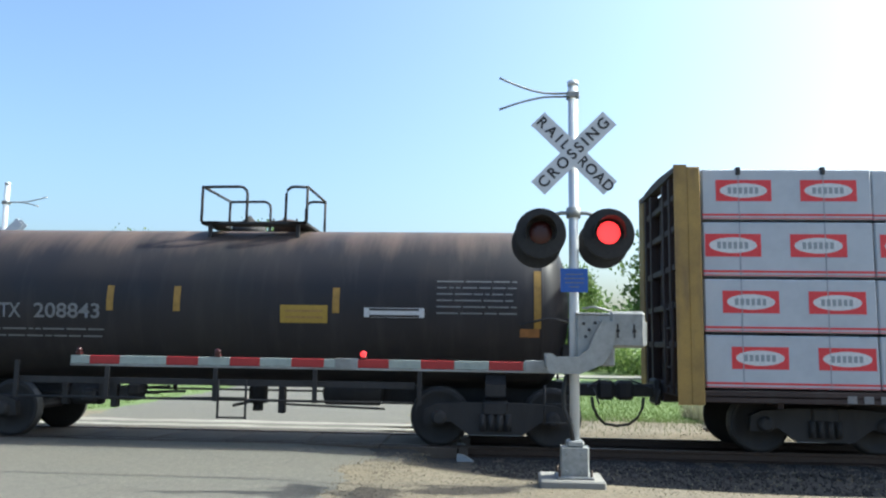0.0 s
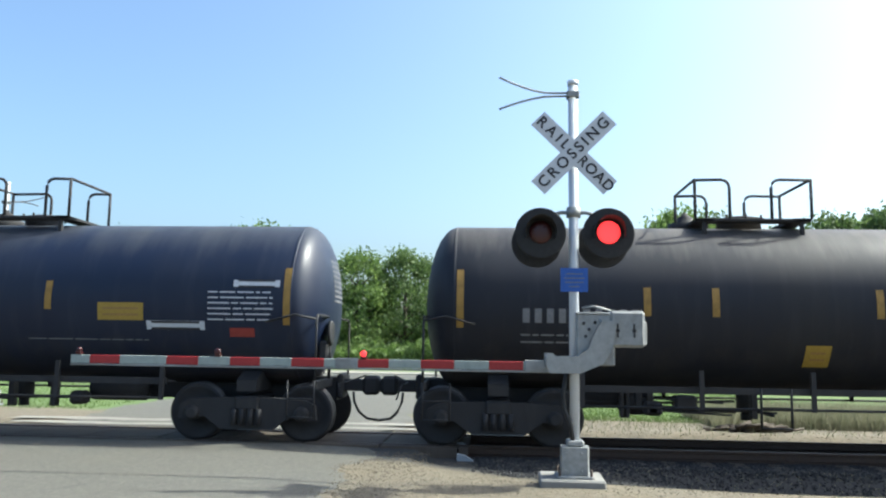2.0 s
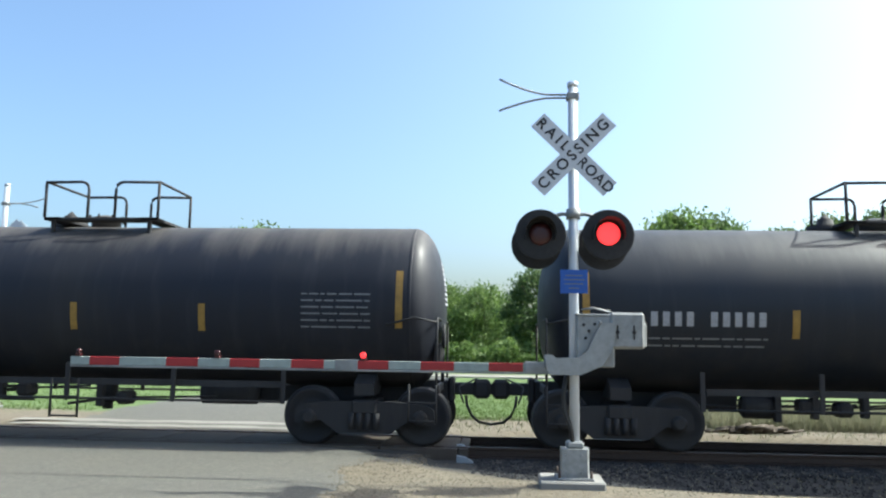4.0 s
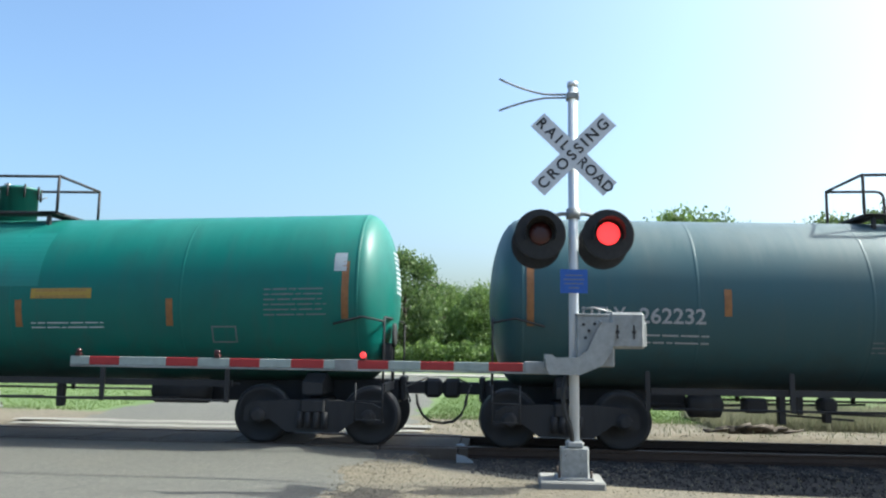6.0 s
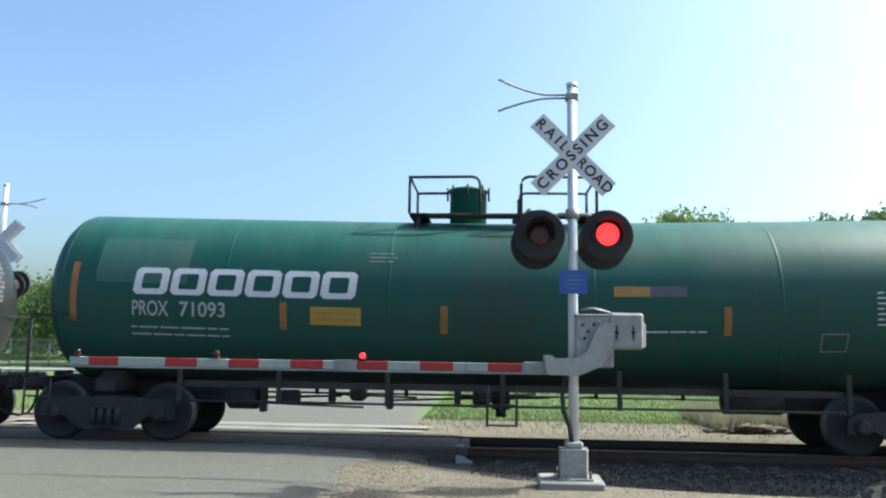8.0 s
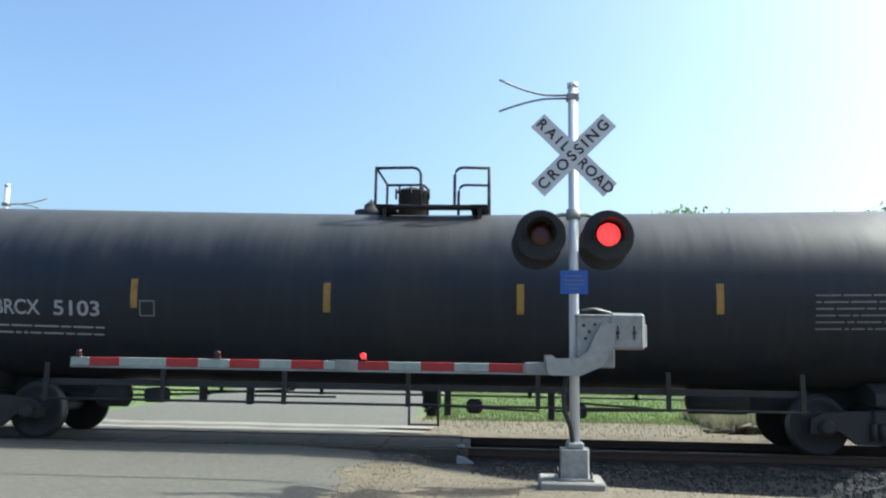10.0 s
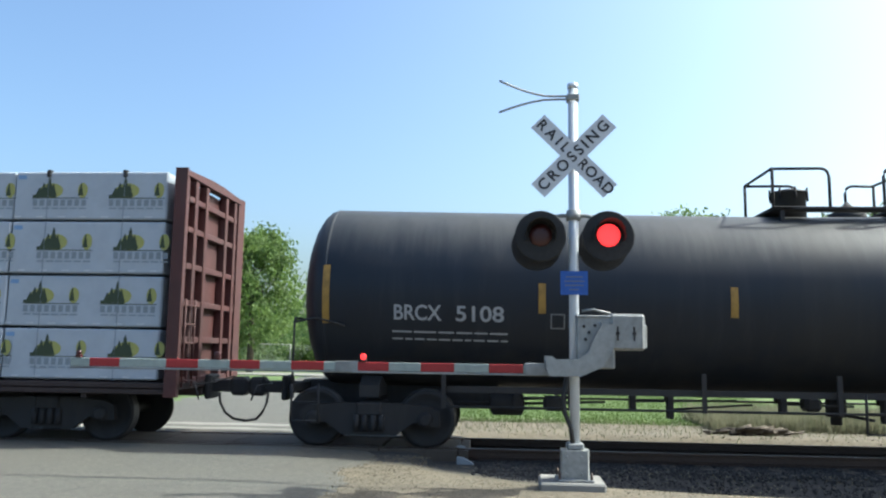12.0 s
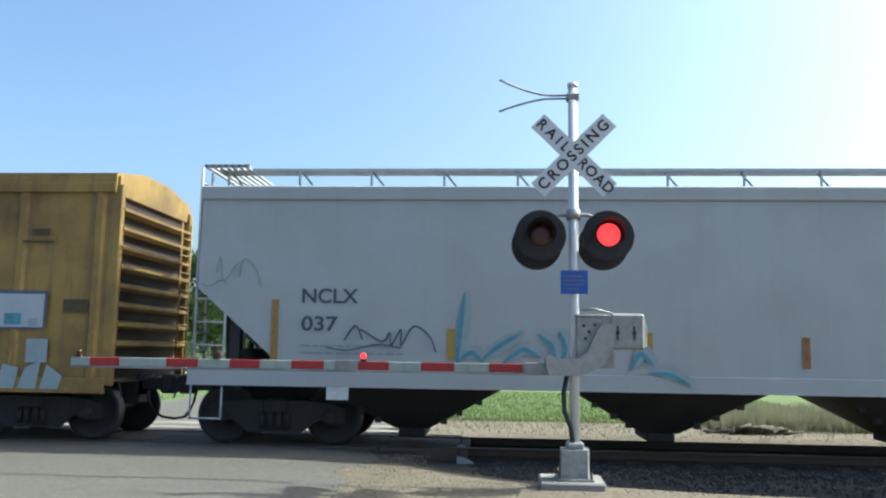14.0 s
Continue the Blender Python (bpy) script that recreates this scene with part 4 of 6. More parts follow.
    for i in range(5):
        x0 = rnd.uniform(xs0 + 0.5, xs1 - 2.0)
        z = rnd.uniform(0.60, 0.82)
        pipe(bm, [(x0, -0.9, z), (x0 + rnd.uniform(0.8, 2.0), -0.9 + rnd.uniform(-0.1, 0.3), z + rnd.uniform(-0.08, 0.08))], 0.018, 5)
        box(bm, x0 - 0.05, x0 + 0.05, -0.98, -0.84, z - 0.14, 0.95, 0.01)
        if i % 2:
            box(bm, x0 + 0.3, x0 + 0.55, -1.05, -0.75, z - 0.1, z + 0.12, 0.05)
    pipe(bm, [(xs0, -0.9, 0.93), (xs1, -0.9, 0.93)], 0.02, 5)
    part("brake_rigging", bm, "iron", car)
    # side ladder and step under the platform
    if deck:
        a, b = deck[0] - mid, deck[1] - mid
        zt = zc + R + 0.03
        bm = bmesh.new()
        box(bm, a, b, -0.72, -0.42, zt, zt + 0.05, 0.008)
        box(bm, a, b, 0.42, 0.72, zt, zt + 0.05, 0.008)
        box(bm, a, a + 0.3, -0.72, 0.72, zt + 0.004, zt + 0.054, 0.008)
        box(bm, b - 0.3, b, -0.72, 0.72, zt + 0.004, zt + 0.054, 0.008)
        for x in (a + 0.15, b - 0.15):
            for y in (-0.66, 0.66):
                box(bm, x - 0.03, x + 0.03, y - 0.03, y + 0.03, zt - 0.32, zt)
        pf = part("platform", bm, "iron", car, "dark steel grating platform on top of the tank")
        for y in (-0.70, 0.70):
            for xo, xi in ((a, a + rail_ends[0] * (b - a)), (b, a + rail_ends[1] * (b - a))):
                bm = bmesh.new()
                hoop(bm, xo, xi, y, zt + 0.05, rail_h)
                part("railing", bm, "iron", pf)
        for x in (a, b):
            bm = bmesh.new()
            pipe(bm, [(x, -0.70, zt + 0.05 + rail_h), (x, 0.70, zt + 0.05 + rail_h)], 0.024, 6)
            part("end_rail", bm, "iron", pf)
        # ladder down the flank, and the step below it
        bm = bmesh.new()
        low = bmesh.new()
        xm = (a + b) / 2
        for sx in (-0.22, 0.22):
            top = [(xm + sx, -(R + 0.09) * math.cos(radians(64 - 10 * i)), zc + (R + 0.09) * math.sin(radians(64 - 10 * i))) for i in range(5)]
            foot = [(xm + sx, -R - 0.08, 1.0), (xm + sx, -R - 0.07, 0.40)]
            if full_ladder:
                pipe(bm, top + [(xm + sx, -(R + 0.09), zc)] + foot, 0.02, 6)
            else:
                pipe(low, foot, 0.02, 6)
        for i in range(5 if full_ladder else 0):
            an = radians(55 - 13 * i)
            pipe(bm, [(xm - 0.22, -(R + 0.09) * math.cos(an), zc + (R + 0.09) * math.sin(an)), (xm + 0.22, -(R + 0.09) * math.cos(an), zc + (R + 0.09) * math.sin(an))], 0.016, 6)
        for z in [0.42 + 0.3 * i for i in range(6 if full_ladder else 2)]:
            pipe(bm if full_ladder else low, [(xm - 0.22, -R - 0.08, z), (xm + 0.22, -R - 0.08, z)], 0.016, 6)
        if full_ladder:
            part("ladder", bm, "iron", car)
        else:
            bm.free()
        if low.verts:
            part("step", low, "iron", car)
        else:
            low.free()
    if dome:
        a, b = dome[0] - mid, dome[1] - mid
        rr = (b - a) / 2
        zt = zc + R - 0.05
        bm = bmesh.new()
        lathe(bm, [(zt, rr), (zt + dome_h * 0.93, rr), (zt + dome_h * 0.93, rr + 0.03), (zt + dome_h, rr + 0.02), (zt + dome_h + 0.05, rr * 0.4)], 28, "z", ((a + b) / 2, 0, 0))
        mw = part("manway", bm, "dome_green" if "green" in mat else "dome_teal" if "teal" in mat else mat, car)
        for k in range(8):
            q = k * math.tau / 8
            bm = bmesh.new()
            pipe(bm, [((a + b) / 2 + (rr + 0.04) * math.cos(q), (rr + 0.04) * math.sin(q), zt + dome_h * 0.7), ((a + b) / 2 + (rr + 0.04) * math.cos(q), (rr + 0.04) * math.sin(q), zt + dome_h + 0.04)], 0.02, 5)
            part("clamp", bm, "iron", mw)
        bm = bmesh.new()
        xv = b + 0.75 if not deck or b + 1.1 < deck[1] - mid else a - 0.5
        lathe(bm, [(zt, 0.30), (zt + 0.16, 0.30), (zt + 0.18, 0.14), (zt + 0.27, 0.13), (zt + 0.31, 0.07), (zt + 0.37, 0.02)], 14, "z", (xv, 0.15, 0))
        part("valve", bm, "iron", car)
    if scrawl:
        for x0, x1, zm, tall, m in scrawl:
            n = 6
            for i in range(n):
                c = x0 - mid + (i + 0.5) * (x1 - x0) / n
                w = (x1 - x0) / n * rnd.uniform(0.5, 0.62)
                a1, a2, a3, tilt = rnd.uniform(0.06, 0.14), rnd.uniform(0.02, 0.07), rnd.uniform(0, 6.3), rnd.uniform(-0.25, 0.25)
                bm = bmesh.new()
                for grow, turn in ((1.0, 0.0), (0.84, 0.15)) + (((0.26, 1.0),) if i % 2 else ()):
                    pts = []
                    for k in range(41):
                        q = k * math.tau / 40
                        wob = grow * (1 + a1 * math.sin(3 * q + a3 + turn) + a2 * math.sin(5 * q + 2 * a3))
                        cu, su = math.cos(q), math.sin(q)
                        u, v = math.copysign(abs(cu) ** 0.75, cu) * wob, math.copysign(abs(su) ** 0.75, su) * wob
                        z = zm + tall * v
                        h = (z - zc) / R
                        pts.append((c + w * u + tilt * w * v, -(R + 0.004) * math.sqrt(1 - h * h), z + lift(c)))
                    pipe(bm, pts, 0.009 if grow > 0.9 else 0.006, 4)
                part("spray_outline", bm, m, car)
    return car


def flat_put(y):
    def put(bm, x0, x1, z0, z1):
        vs = [bm.verts.new(p) for p in ((x0, y, z0), (x1, y, z0), (x1, y, z1), (x0, y, z1))]
        bm.faces.new(vs)
    return put


def disc(bm, x, y, z, rx, rz, n=18):
    bm.faces.new([bm.verts.new((x + rx * math.cos(k * math.tau / n), y, z + rz * math.sin(k * math.tau / n))) for k in range(n)])


def pack_marks(kind, w, h, y):
    """Printed emblem shapes for one wrapped pack, as meshes by material."""
    out = []
    put = flat_put(y)
    if kind == "trees":
        for mat, lay in (("logo_lime", 0), ("logo_green", 1), ("wrap_dark", 2)):
            bm = bmesh.new()
            p2 = flat_put(y - 0.002 * lay)
            for cx in (0.26 * w, 0.76 * w):
                if lay == 0:
                    disc(bm, cx + 0.03, y, h * 0.60, 0.20, 0.125)
                    disc(bm, cx + 0.56, y, h * 0.61, 0.085, 0.125)
                elif lay == 1:
                    base = h * 0.50
                    for dx, tw, th in ((-0.17, 0.07, 0.14), (-0.10, 0.08, 0.22), (-0.01, 0.09, 0.32), (0.06, 0.07, 0.20), (0.53, 0.05, 0.22)):
                        rim = [(-1, 0), (1, 0), (0.55, 0.35), (0.65, 0.36), (0.25, 0.7), (0.35, 0.71), (0, 1), (-0.35, 0.71), (-0.25, 0.7), (-0.65, 0.36), (-0.55, 0.35)]
                        bm.faces.new([bm.verts.new((cx + dx + tw * a, y - 0.002 - 0.0004 * (dx > 0), base + th * b)) for a, b in rim])
                    p2(bm, cx - 0.28, cx + 0.12, base - 0.035, base + 0.01)
                    p2(bm, cx - 0.28, cx + 0.66, base - 0.05, base - 0.038)
                else:
                    for i in range(8):
                        p2(bm, cx - 0.27 + i * 0.118, cx - 0.27 + i * 0.118 + 0.075, h * 0.28, h * 0.41)
                    for i in range(6):
                        p2(bm, cx - 0.26 + i * 0.155, cx - 0.26 + i * 0.155 + 0.12, h * 0.215, h * 0.24)
            out.append((mat, bm))
        bm = bmesh.new()
        put(bm, 0.04, 0.18, h * 0.84, h * 0.92)
        out.append(("logo_blue", bm))
        bm = bmesh.new()
        for i in range(7):
            flat_put(y)(bm, 0.1 + i * w / 7, 0.22 + i * w / 7, 0.03, 0.05)
        out.append(("white", bm))
    else:
        red, pale, dark = bmesh.new(), bmesh.new(), bmesh.new()
        for cx in (0.26 * w, 0.76 * w):
            flat_put(y)(red, cx - 0.42, cx + 0.42, h * 0.36, h * 0.78)
            disc(pale, cx, y - 0.002, h * 0.57, 0.36, 0.115)
            for i in range(6):
                flat_put(y - 0.004)(dark, cx - 0.24 + i * 0.082, cx - 0.24 + i * 0.082 + 0.055, h * 0.57 - 0.05, h * 0.57 + 0.05)
        lines = bmesh.new()
        put(lines, 0.0, w, h * 0.07, h * 0.11)
        put(lines, 0.0, w, h * 0.015, h * 0.03)
        out += [("logo_red", red), ("white", pale), ("wrap_dark", dark), ("logo_red", lines)]
    return out


def lumber_car(right, left, kind, frame_mat, label):
    """A centre-beam flat wagon loaded with wrapped packs of boards, four high."""
    car, L = car_base("lumber_car", label, "flat car", right, left)
    half = L / 2 - 0.75
    bm = bmesh.new()
    box(bm, -half, half, -1.42, 1.42, 0.86, 0.97, 0.01)
    for y in (-1.42, 1.36):
        box(bm, -half, half, y, y + 0.06, 0.79, 0.90, 0.01)
    box(bm, -half, half, -0.25, 0.25, 0.71, 0.86, 0.02)
    for x in [-half + 1.5 + i * (2 * half - 3) / 9 for i in range(10)]:
        box(bm, x - 0.04, x + 0.04, -1.36, 1.36, 0.72, 0.86)
    part("deck", bm, "car_brown", car)
    start, flange = (0.40, 0.26) if kind == "ovals" else (0.32, 0.0)
    for d in (-1, 1):
        bm = bmesh.new()
        xa, xb = sorted((d * half, d * (half - 0.14)))
        inner = sorted((d * (half - 0.14), d * (half - 0.18)))
        box(bm, inner[0], inner[1], -1.40, 1.40, 0.95, 4.25)
        prism(bm, [(-1.46, 4.30), (1.46, 4.30), (1.46, 4.38), (0.3, 4.44), (-0.3, 4.44), (-1.46, 4.38)], "x", xa - 0.02, xb + 0.02)
        bh = part("bulkhead", bm, frame_mat, car, "ribbed steel end bulkhead")
        for y in (-0.98, -0.5, 0.5, 0.98):
            bm = bmesh.new()
            box(bm, xa, xb, y, y + 0.12, 0.95, 4.29, 0.01)
            part("upright", bm, frame_mat, bh)
        for z in (0.95, 1.6, 2.2, 2.8, 3.4, 3.9):
            bm = bmesh.new()
            box(bm, xa + 0.02, xb - 0.02, -1.19, 1.19, z, z + 0.1, 0.01)
            part("crossbar", bm, frame_mat, bh)
        for sy in (-1, 1):
            bm = bmesh.new()
            y0, y1 = sorted((sy * 1.47, sy * 1.20))
            prism(bm, [(xa - 0.03, y0), (xb + 0.03, y0), (xb + 0.03, y0 + 0.02), (xb - 0.03, y1), (xa + 0.03, y1), (xa - 0.03, y0 + 0.02)] if sy < 0 else [(xa, y0), (xb, y0), (xb + 0.03, y1), (xa - 0.03, y1)], "z", 0.75, 4.41)
            if flange:
                fl = sorted((d * (half - 0.17), d * (half - 0.17 - flange + 0.06)))
                box(bm, fl[0], fl[1], min(sy * 1.47, sy * 1.40), max(sy * 1.47, sy * 1.40), 0.75, 4.38, 0.012)
            part("corner_post", bm, "car_yellow" if kind == "ovals" else "car_red", car)
        for z0 in (1.2,):
            bm = bmesh.new()
            xl = d * (half + 0.05)
            for y in (-1.3, -0.9):
                pipe(bm, [(xl, y, 0.9), (xl, y, 2.3)], 0.018, 6)
            for i in range(5):
                pipe(bm, [(xl, -1.3, 1.0 + 0.3 * i), (xl, -0.9, 1.0 + 0.3 * i)], 0.016, 6)
            part("end_ladder", bm, frame_mat, car)
        truck(car, d * (L / 2 - 3.0))
        coupler(car, d * L / 2, d, 2.2)
    bm = bmesh.new()
    box(bm, -half + 0.2, half - 0.2, -0.10, 0.10, 4.20, 4.36, 0.01)
    for x in [-half + 0.8 + i * (2 * half - 1.6) / 16 for i in range(17)]:
        box(bm, x - 0.06, x + 0.06, -0.06, 0.06, 0.95, 4.22)
    for x in (-0.45, 0.45):
        pipe(bm, [(x, -0.1, 4.2), (-x, -0.1, 3.1)], 0.05, 6)
        pipe(bm, [(x, -0.1, 2.9), (-x, -0.1, 1.8)], 0.05, 6)
    part("centre_beam", bm, frame_mat, car, "truss beam along the middle of the wagon")
    bm = bmesh.new()
    for y in (-1.47,):
        pipe(bm, [(-half + 4.6, y + 0.06, 0.60), (half - 4.6, y + 0.06, 0.60)], 0.018, 6)
        for i in range(9):
            x = -half + 4.6 + (2 * half - 9.2) * i / 8
            box(bm, x - 0.03, x + 0.03, y + 0.04, y + 0.08, 0.58, 0.74)
    for x in (-3.4, 2.6):
        lathe(bm, [(x - 0.3, 0.12), (x - 0.25, 0.19), (x + 0.25, 0.19), (x + 0.3, 0.1)], 14, "x", (0, -0.75, 0.62))
        box(bm, x + 0.7, x + 1.2, -0.95, -0.6, 0.50, 0.74, 0.05)
        pipe(bm, [(x + 0.3, -0.75, 0.62), (x + 2.0, -0.7, 0.66)], 0.02, 6)
    part("underframe_pipe", bm, "iron", car)
    put = flat_put(-1.426)
    bar_marks(car, -half + 2.4, -half + 4.8, 0.81, 0.92, 10, put, "faint", (3, 4))
    if kind == "trees":
        bm = bmesh.new()
        for x in (-half + 0.07, half - 0.07):
            flat_put(-1.464)(bm, x - 0.06, x + 0.06, 1.1, 1.9)
        part("reflector", bm, "ochre", car)
    # packs
    tiers = [(1.005, 1.80), (1.84, 2.65), (2.69, 3.53), (3.57, 4.36)]
    rnd = random.Random(11 if kind == "trees" else 12)
    per = 4
    gap = 0.40
    width = (half - start - gap) / per
    tw = 0.012
    bm = bmesh.new()
    w, h = width - 2 * tw, 0.79
    box(bm, 0, w, -1.36, -0.14, 0, h, 0.022)
    pack = bpy.data.meshes.new("lumber_pack")
    bm.to_mesh(pack)
    bm.free()
    pack.materials.append(MAT["wrap"])
    prints = []
    for mat, bm in pack_marks(kind, w, h, -1.364):
        me = bpy.data.meshes.new("print")
        bmesh.ops.recalc_face_normals(bm, faces=bm.faces[:])
        bm.to_mesh(me)
        bm.free()
        me.materials.append(MAT[mat])
        prints.append(me)
    bm = bmesh.new()
    for x in (w * 0.22, w * 0.72):
        box(bm, x - 0.007, x + 0.007, -1.366, -0.13, -0.005, h + 0.008)
    strap = bpy.data.meshes.new("strap")
    bm.to_mesh(strap)
    bm.free()
    strap.materials.append(MAT["wrap_dark"])
    bm = bmesh.new()
    for x in (w * 0.22, w * 0.72):
        box(bm, x - 0.035, x + 0.035, -1.385, -1.29, h - 0.09, h + 0.03, 0.01)
    guard = bpy.data.meshes.new("corner_guard")
    bm.to_mesh(guard)
    bm.free()
    guard.materials.append(MAT["rubber"])
    for k, (z0, z1) in enumerate(tiers):
        for sidey in (1, -1):
            for hand in (-1, 1):
                for i in range(per):
                    x0 = (gap + i * width + tw) if hand > 0 else (-half + start + i * width + tw)
                    off = rnd.uniform(-0.02, 0.02)
                    sc = (z1 - z0) / h
                    m = Matrix.Translation((x0 if sidey > 0 else x0 + w, off, z0)) @ (Matrix.Identity(4) if sidey > 0 else Matrix.Rotation(math.pi, 4, "Z")) @ Matrix.Diagonal((1, 1, sc, 1))
                    p = shared("lumber_pack", pack, car, m, "white wrapped pack of boards with printed marks" if i == 0 and hand > 0 else "")
                    shift = ((0.12, -0.10, 0.08, -0.05) if kind == "trees" else (0.13, 0.05, -0.20, -0.04))[k] + rnd.uniform(-0.05, 0.05)
                    for me in prints:
                        tagged(shared("print", me, p, pose(0 if me is prints[3] else shift, 0, 0)), kind="stuff")
                    tagged(shared("strap", strap, p), kind="stuff")
                    if k == 3:
                        tagged(shared("corner_guard", guard, p), kind="stuff")
    return car


def hopper_car(right, left, label):
    """A covered hopper: curved-side body, sloping ends, four chutes, roof walk."""
    car, L = car_base("covered_hopper_car", label, "hopper car", right, left)
    half = L / 2 - 0.72
    S = 1.50
    # body: a lengthwise outline with sloped end sheets, pushed across, with curved shoulders
    bm = bmesh.new()

    def cut(z):
        return half - 0.10 if z > 2.45 else half - 0.10 - (2.45 - z) * 1.15

    zs = [1.20, 1.85, 2.45, 3.2, 3.85]
    prof = []
    for z in zs:
        prof.append((-S - 0.02 * math.sin((z - 1.2) / 2.65 * math.pi), z))
    prof += [(-S + 0.06, 4.02), (-S + 0.22, 4.12), (-0.6, 4.22)]
    prof = prof + [(-y, z) for y, z in prof[::-1]]
    a = [bm.verts.new((-cut(z), y, z)) for y, z in prof]
    b = [bm.verts.new((cut(z), y, z)) for y, z in prof]
    n = len(prof)
    for i in range(n):
        bm.faces.new((a[i], b[i], b[(i + 1) % n], a[(i + 1) % n]))
    for i in range(n // 2 - 1):
        for end in (a, b):
            # the sloping lower end faces are dark brown: shade put into their colour
            bm.faces.new((end[i], end[i + 1], end[n - 2 - i], end[n - 1 - i])).material_index = 1 if i < 2 else 0
    bmesh.ops.recalc_face_normals(bm, faces=bm.faces[:])
    body = part("body", bm, ["car_grey", "car_brown"], car)
    bm = bmesh.new()
    box(bm, -half + 0.08, half - 0.08, -S - 0.035, -S + 0.2, 3.86, 4.09, 0.02)
    box(bm, -half + 0.08, half - 0.08, S - 0.2, S + 0.035, 3.86, 4.09, 0.02)
    part("top_rail", bm, "car_grey", car)
    bm = bmesh.new()
    box(bm, -half, half, -S - 0.03, -S + 0.12, 0.95, 1.20, 0.012)
    box(bm, -half, half, S - 0.12, S + 0.03, 0.95, 1.20, 0.012)
    box(bm, -half, half, -S - 0.05, -S + 0.12, 0.95, 0.985)
    part("side_sill", bm, "car_grey", car)
    # roof walk on brackets, hatches
    bm = bmesh.new()
    for y in (-0.95, 0.55):
        box(bm, -half + 0.1, half - 0.1, y, y + 0.40, 4.46, 4.50)
        for i in range(16):
            x = -half + 0.3 + (2 * half - 0.6) * i / 15
            pipe(bm, [(x, y + 0.05, 4.15), (x, y + 0.02, 4.47)], 0.022, 5)
            pipe(bm, [(x + 0.25, y + 0.2, 4.17), (x, y + 0.2, 4.47)], 0.018, 5)
    for d in (-1, 1):
        for i in range(7):
            xa, xb = sorted((d * (half - 0.11 * i), d * (half - 0.11 * i - 0.045)))
            box(bm, xa, xb, -1.25, 1.25, 4.455, 4.495)
        for yy in (-1.25, 1.19):
            xa, xb = sorted((d * half, d * (half - 0.75)))
            box(bm, xa, xb, yy, yy + 0.06, 4.45, 4.50)
    part("roof_walk", bm, "car_grey", car, "pale steel running boards along the roof")
    bm = bmesh.new()
    box(bm, -half + 0.9, half - 0.9, -0.35, 0.35, 4.20, 4.34, 0.03)
    part("hatch_cover", bm, "car_grey", car)
    for d in (-1, 1):
        # end cage: posts, ladder, slope braces, end sill
        bm = bmesh.new()
        xe = d * (half - 0.06)
        for y in (-1.46, -1.02, 1.02, 1.46):
            pipe(bm, [(xe, y, 0.96), (xe, y, 4.4)], 0.026, 6)
        for i in range(11):
            pipe(bm, [(xe, -1.46, 1.15 + 0.3 * i), (xe, -1.02, 1.15 + 0.3 * i)], 0.018, 6)
        part("end_ladder", bm, "car_grey", car)
        bm = bmesh.new()
        for x2 in (half - 0.55,):
            pipe(bm, [(d * x2, -1.5, 0.96), (d * x2, -1.5, 2.4)], 0.022, 6)
            for i in range(4):
                pipe(bm, [(xe, -1.5, 1.2 + 0.36 * i), (d * x2, -1.5, 1.2 + 0.36 * i)], 0.016, 6)
            for xx in (xe, d * x2):
                pipe(bm, [(xx, -1.5, 0.95), (xx, -1.5, 0.42)], 0.018, 6)
            pipe(bm, [(xe, -1.5, 0.44), (d * x2, -1.5, 0.44)], 0.016, 6)
        part("side_ladder", bm, "car_grey", car)
        bm = bmesh.new()
        for y in (-1.46, 1.40):
            s = sorted((d * (half - 0.62), d * (half - 0.78)))
            box(bm, s[0], s[1], y, y + 0.06, 1.2, 2.2)
        box(bm, min(xe, xe - d * 0.2), max(xe, xe - d * 0.2), -1.5, 1.5, 0.92, 1.06, 0.01)
        s = sorted((d * half, d * (half - 3.2)))
        box(bm, s[0], s[1], -0.25, 0.25, 0.6, 1.1, 0.02)
        for yy in (-0.62, 0.0, 0.62):
            pipe(bm, [(d * (half - 0.35), yy, 1.0), (d * (half - 0.30), yy, 2.35)], 0.045, 6)
        part("end_frame", bm, "iron", car)
        bm = bmesh.new()
        s = sorted((d * (half - 0.95), d * (half - 0.45)))
        lathe(bm, [(-0.55, 0.10), (-0.48, 0.2), (0.48, 0.2), (0.55, 0.10)], 16, "y", ((s[0] + s[1]) / 2, -0.35, 1.32))
        box(bm, s[0], s[1], 0.4, 0.9, 1.08, 1.42, 0.04)
        pipe(bm, [((s[0] + s[1]) / 2, -1.1, 1.12), ((s[0] + s[1]) / 2, -0.2, 1.55), (d * (half - 0.2), 0.7, 1.75)], 0.025, 6)
        part("brake_gear", bm, "iron", car)
        truck(car, d * (L / 2 - 2.0))
        coupler(car, d * L / 2, d, 1.4)
        bm = bmesh.new()
        q = d * (half - 2.2)
        box(bm, min(q, q - d * 0.34), max(q, q - d * 0.34), -S - 0.045, -S - 0.034, 0.76, 0.95)
        part("notice_plate", bm, "white", car)
    # chutes
    for x in [-299.25 + 4.0 * i - (right + left) / 2 for i in range(4)]:
        bm = bmesh.new()
        top = [(x - 1.55, -1.38, 1.0), (x + 1.55, -1.38, 1.0), (x + 1.55, 1.38, 1.0), (x - 1.55, 1.38, 1.0)]
        low = [(x - 0.28, -0.5, 0.26), (x + 0.28, -0.5, 0.26), (x + 0.28, 0.5, 0.26), (x - 0.28, 0.5, 0.26)]
        t = [bm.verts.new(p) for p in top]
        l = [bm.verts.new(p) for p in low]
        for i in range(4):
            bm.faces.new((t[i], t[(i + 1) % 4], l[(i + 1) % 4], l[i]))
        bm.faces.new(t[::-1])
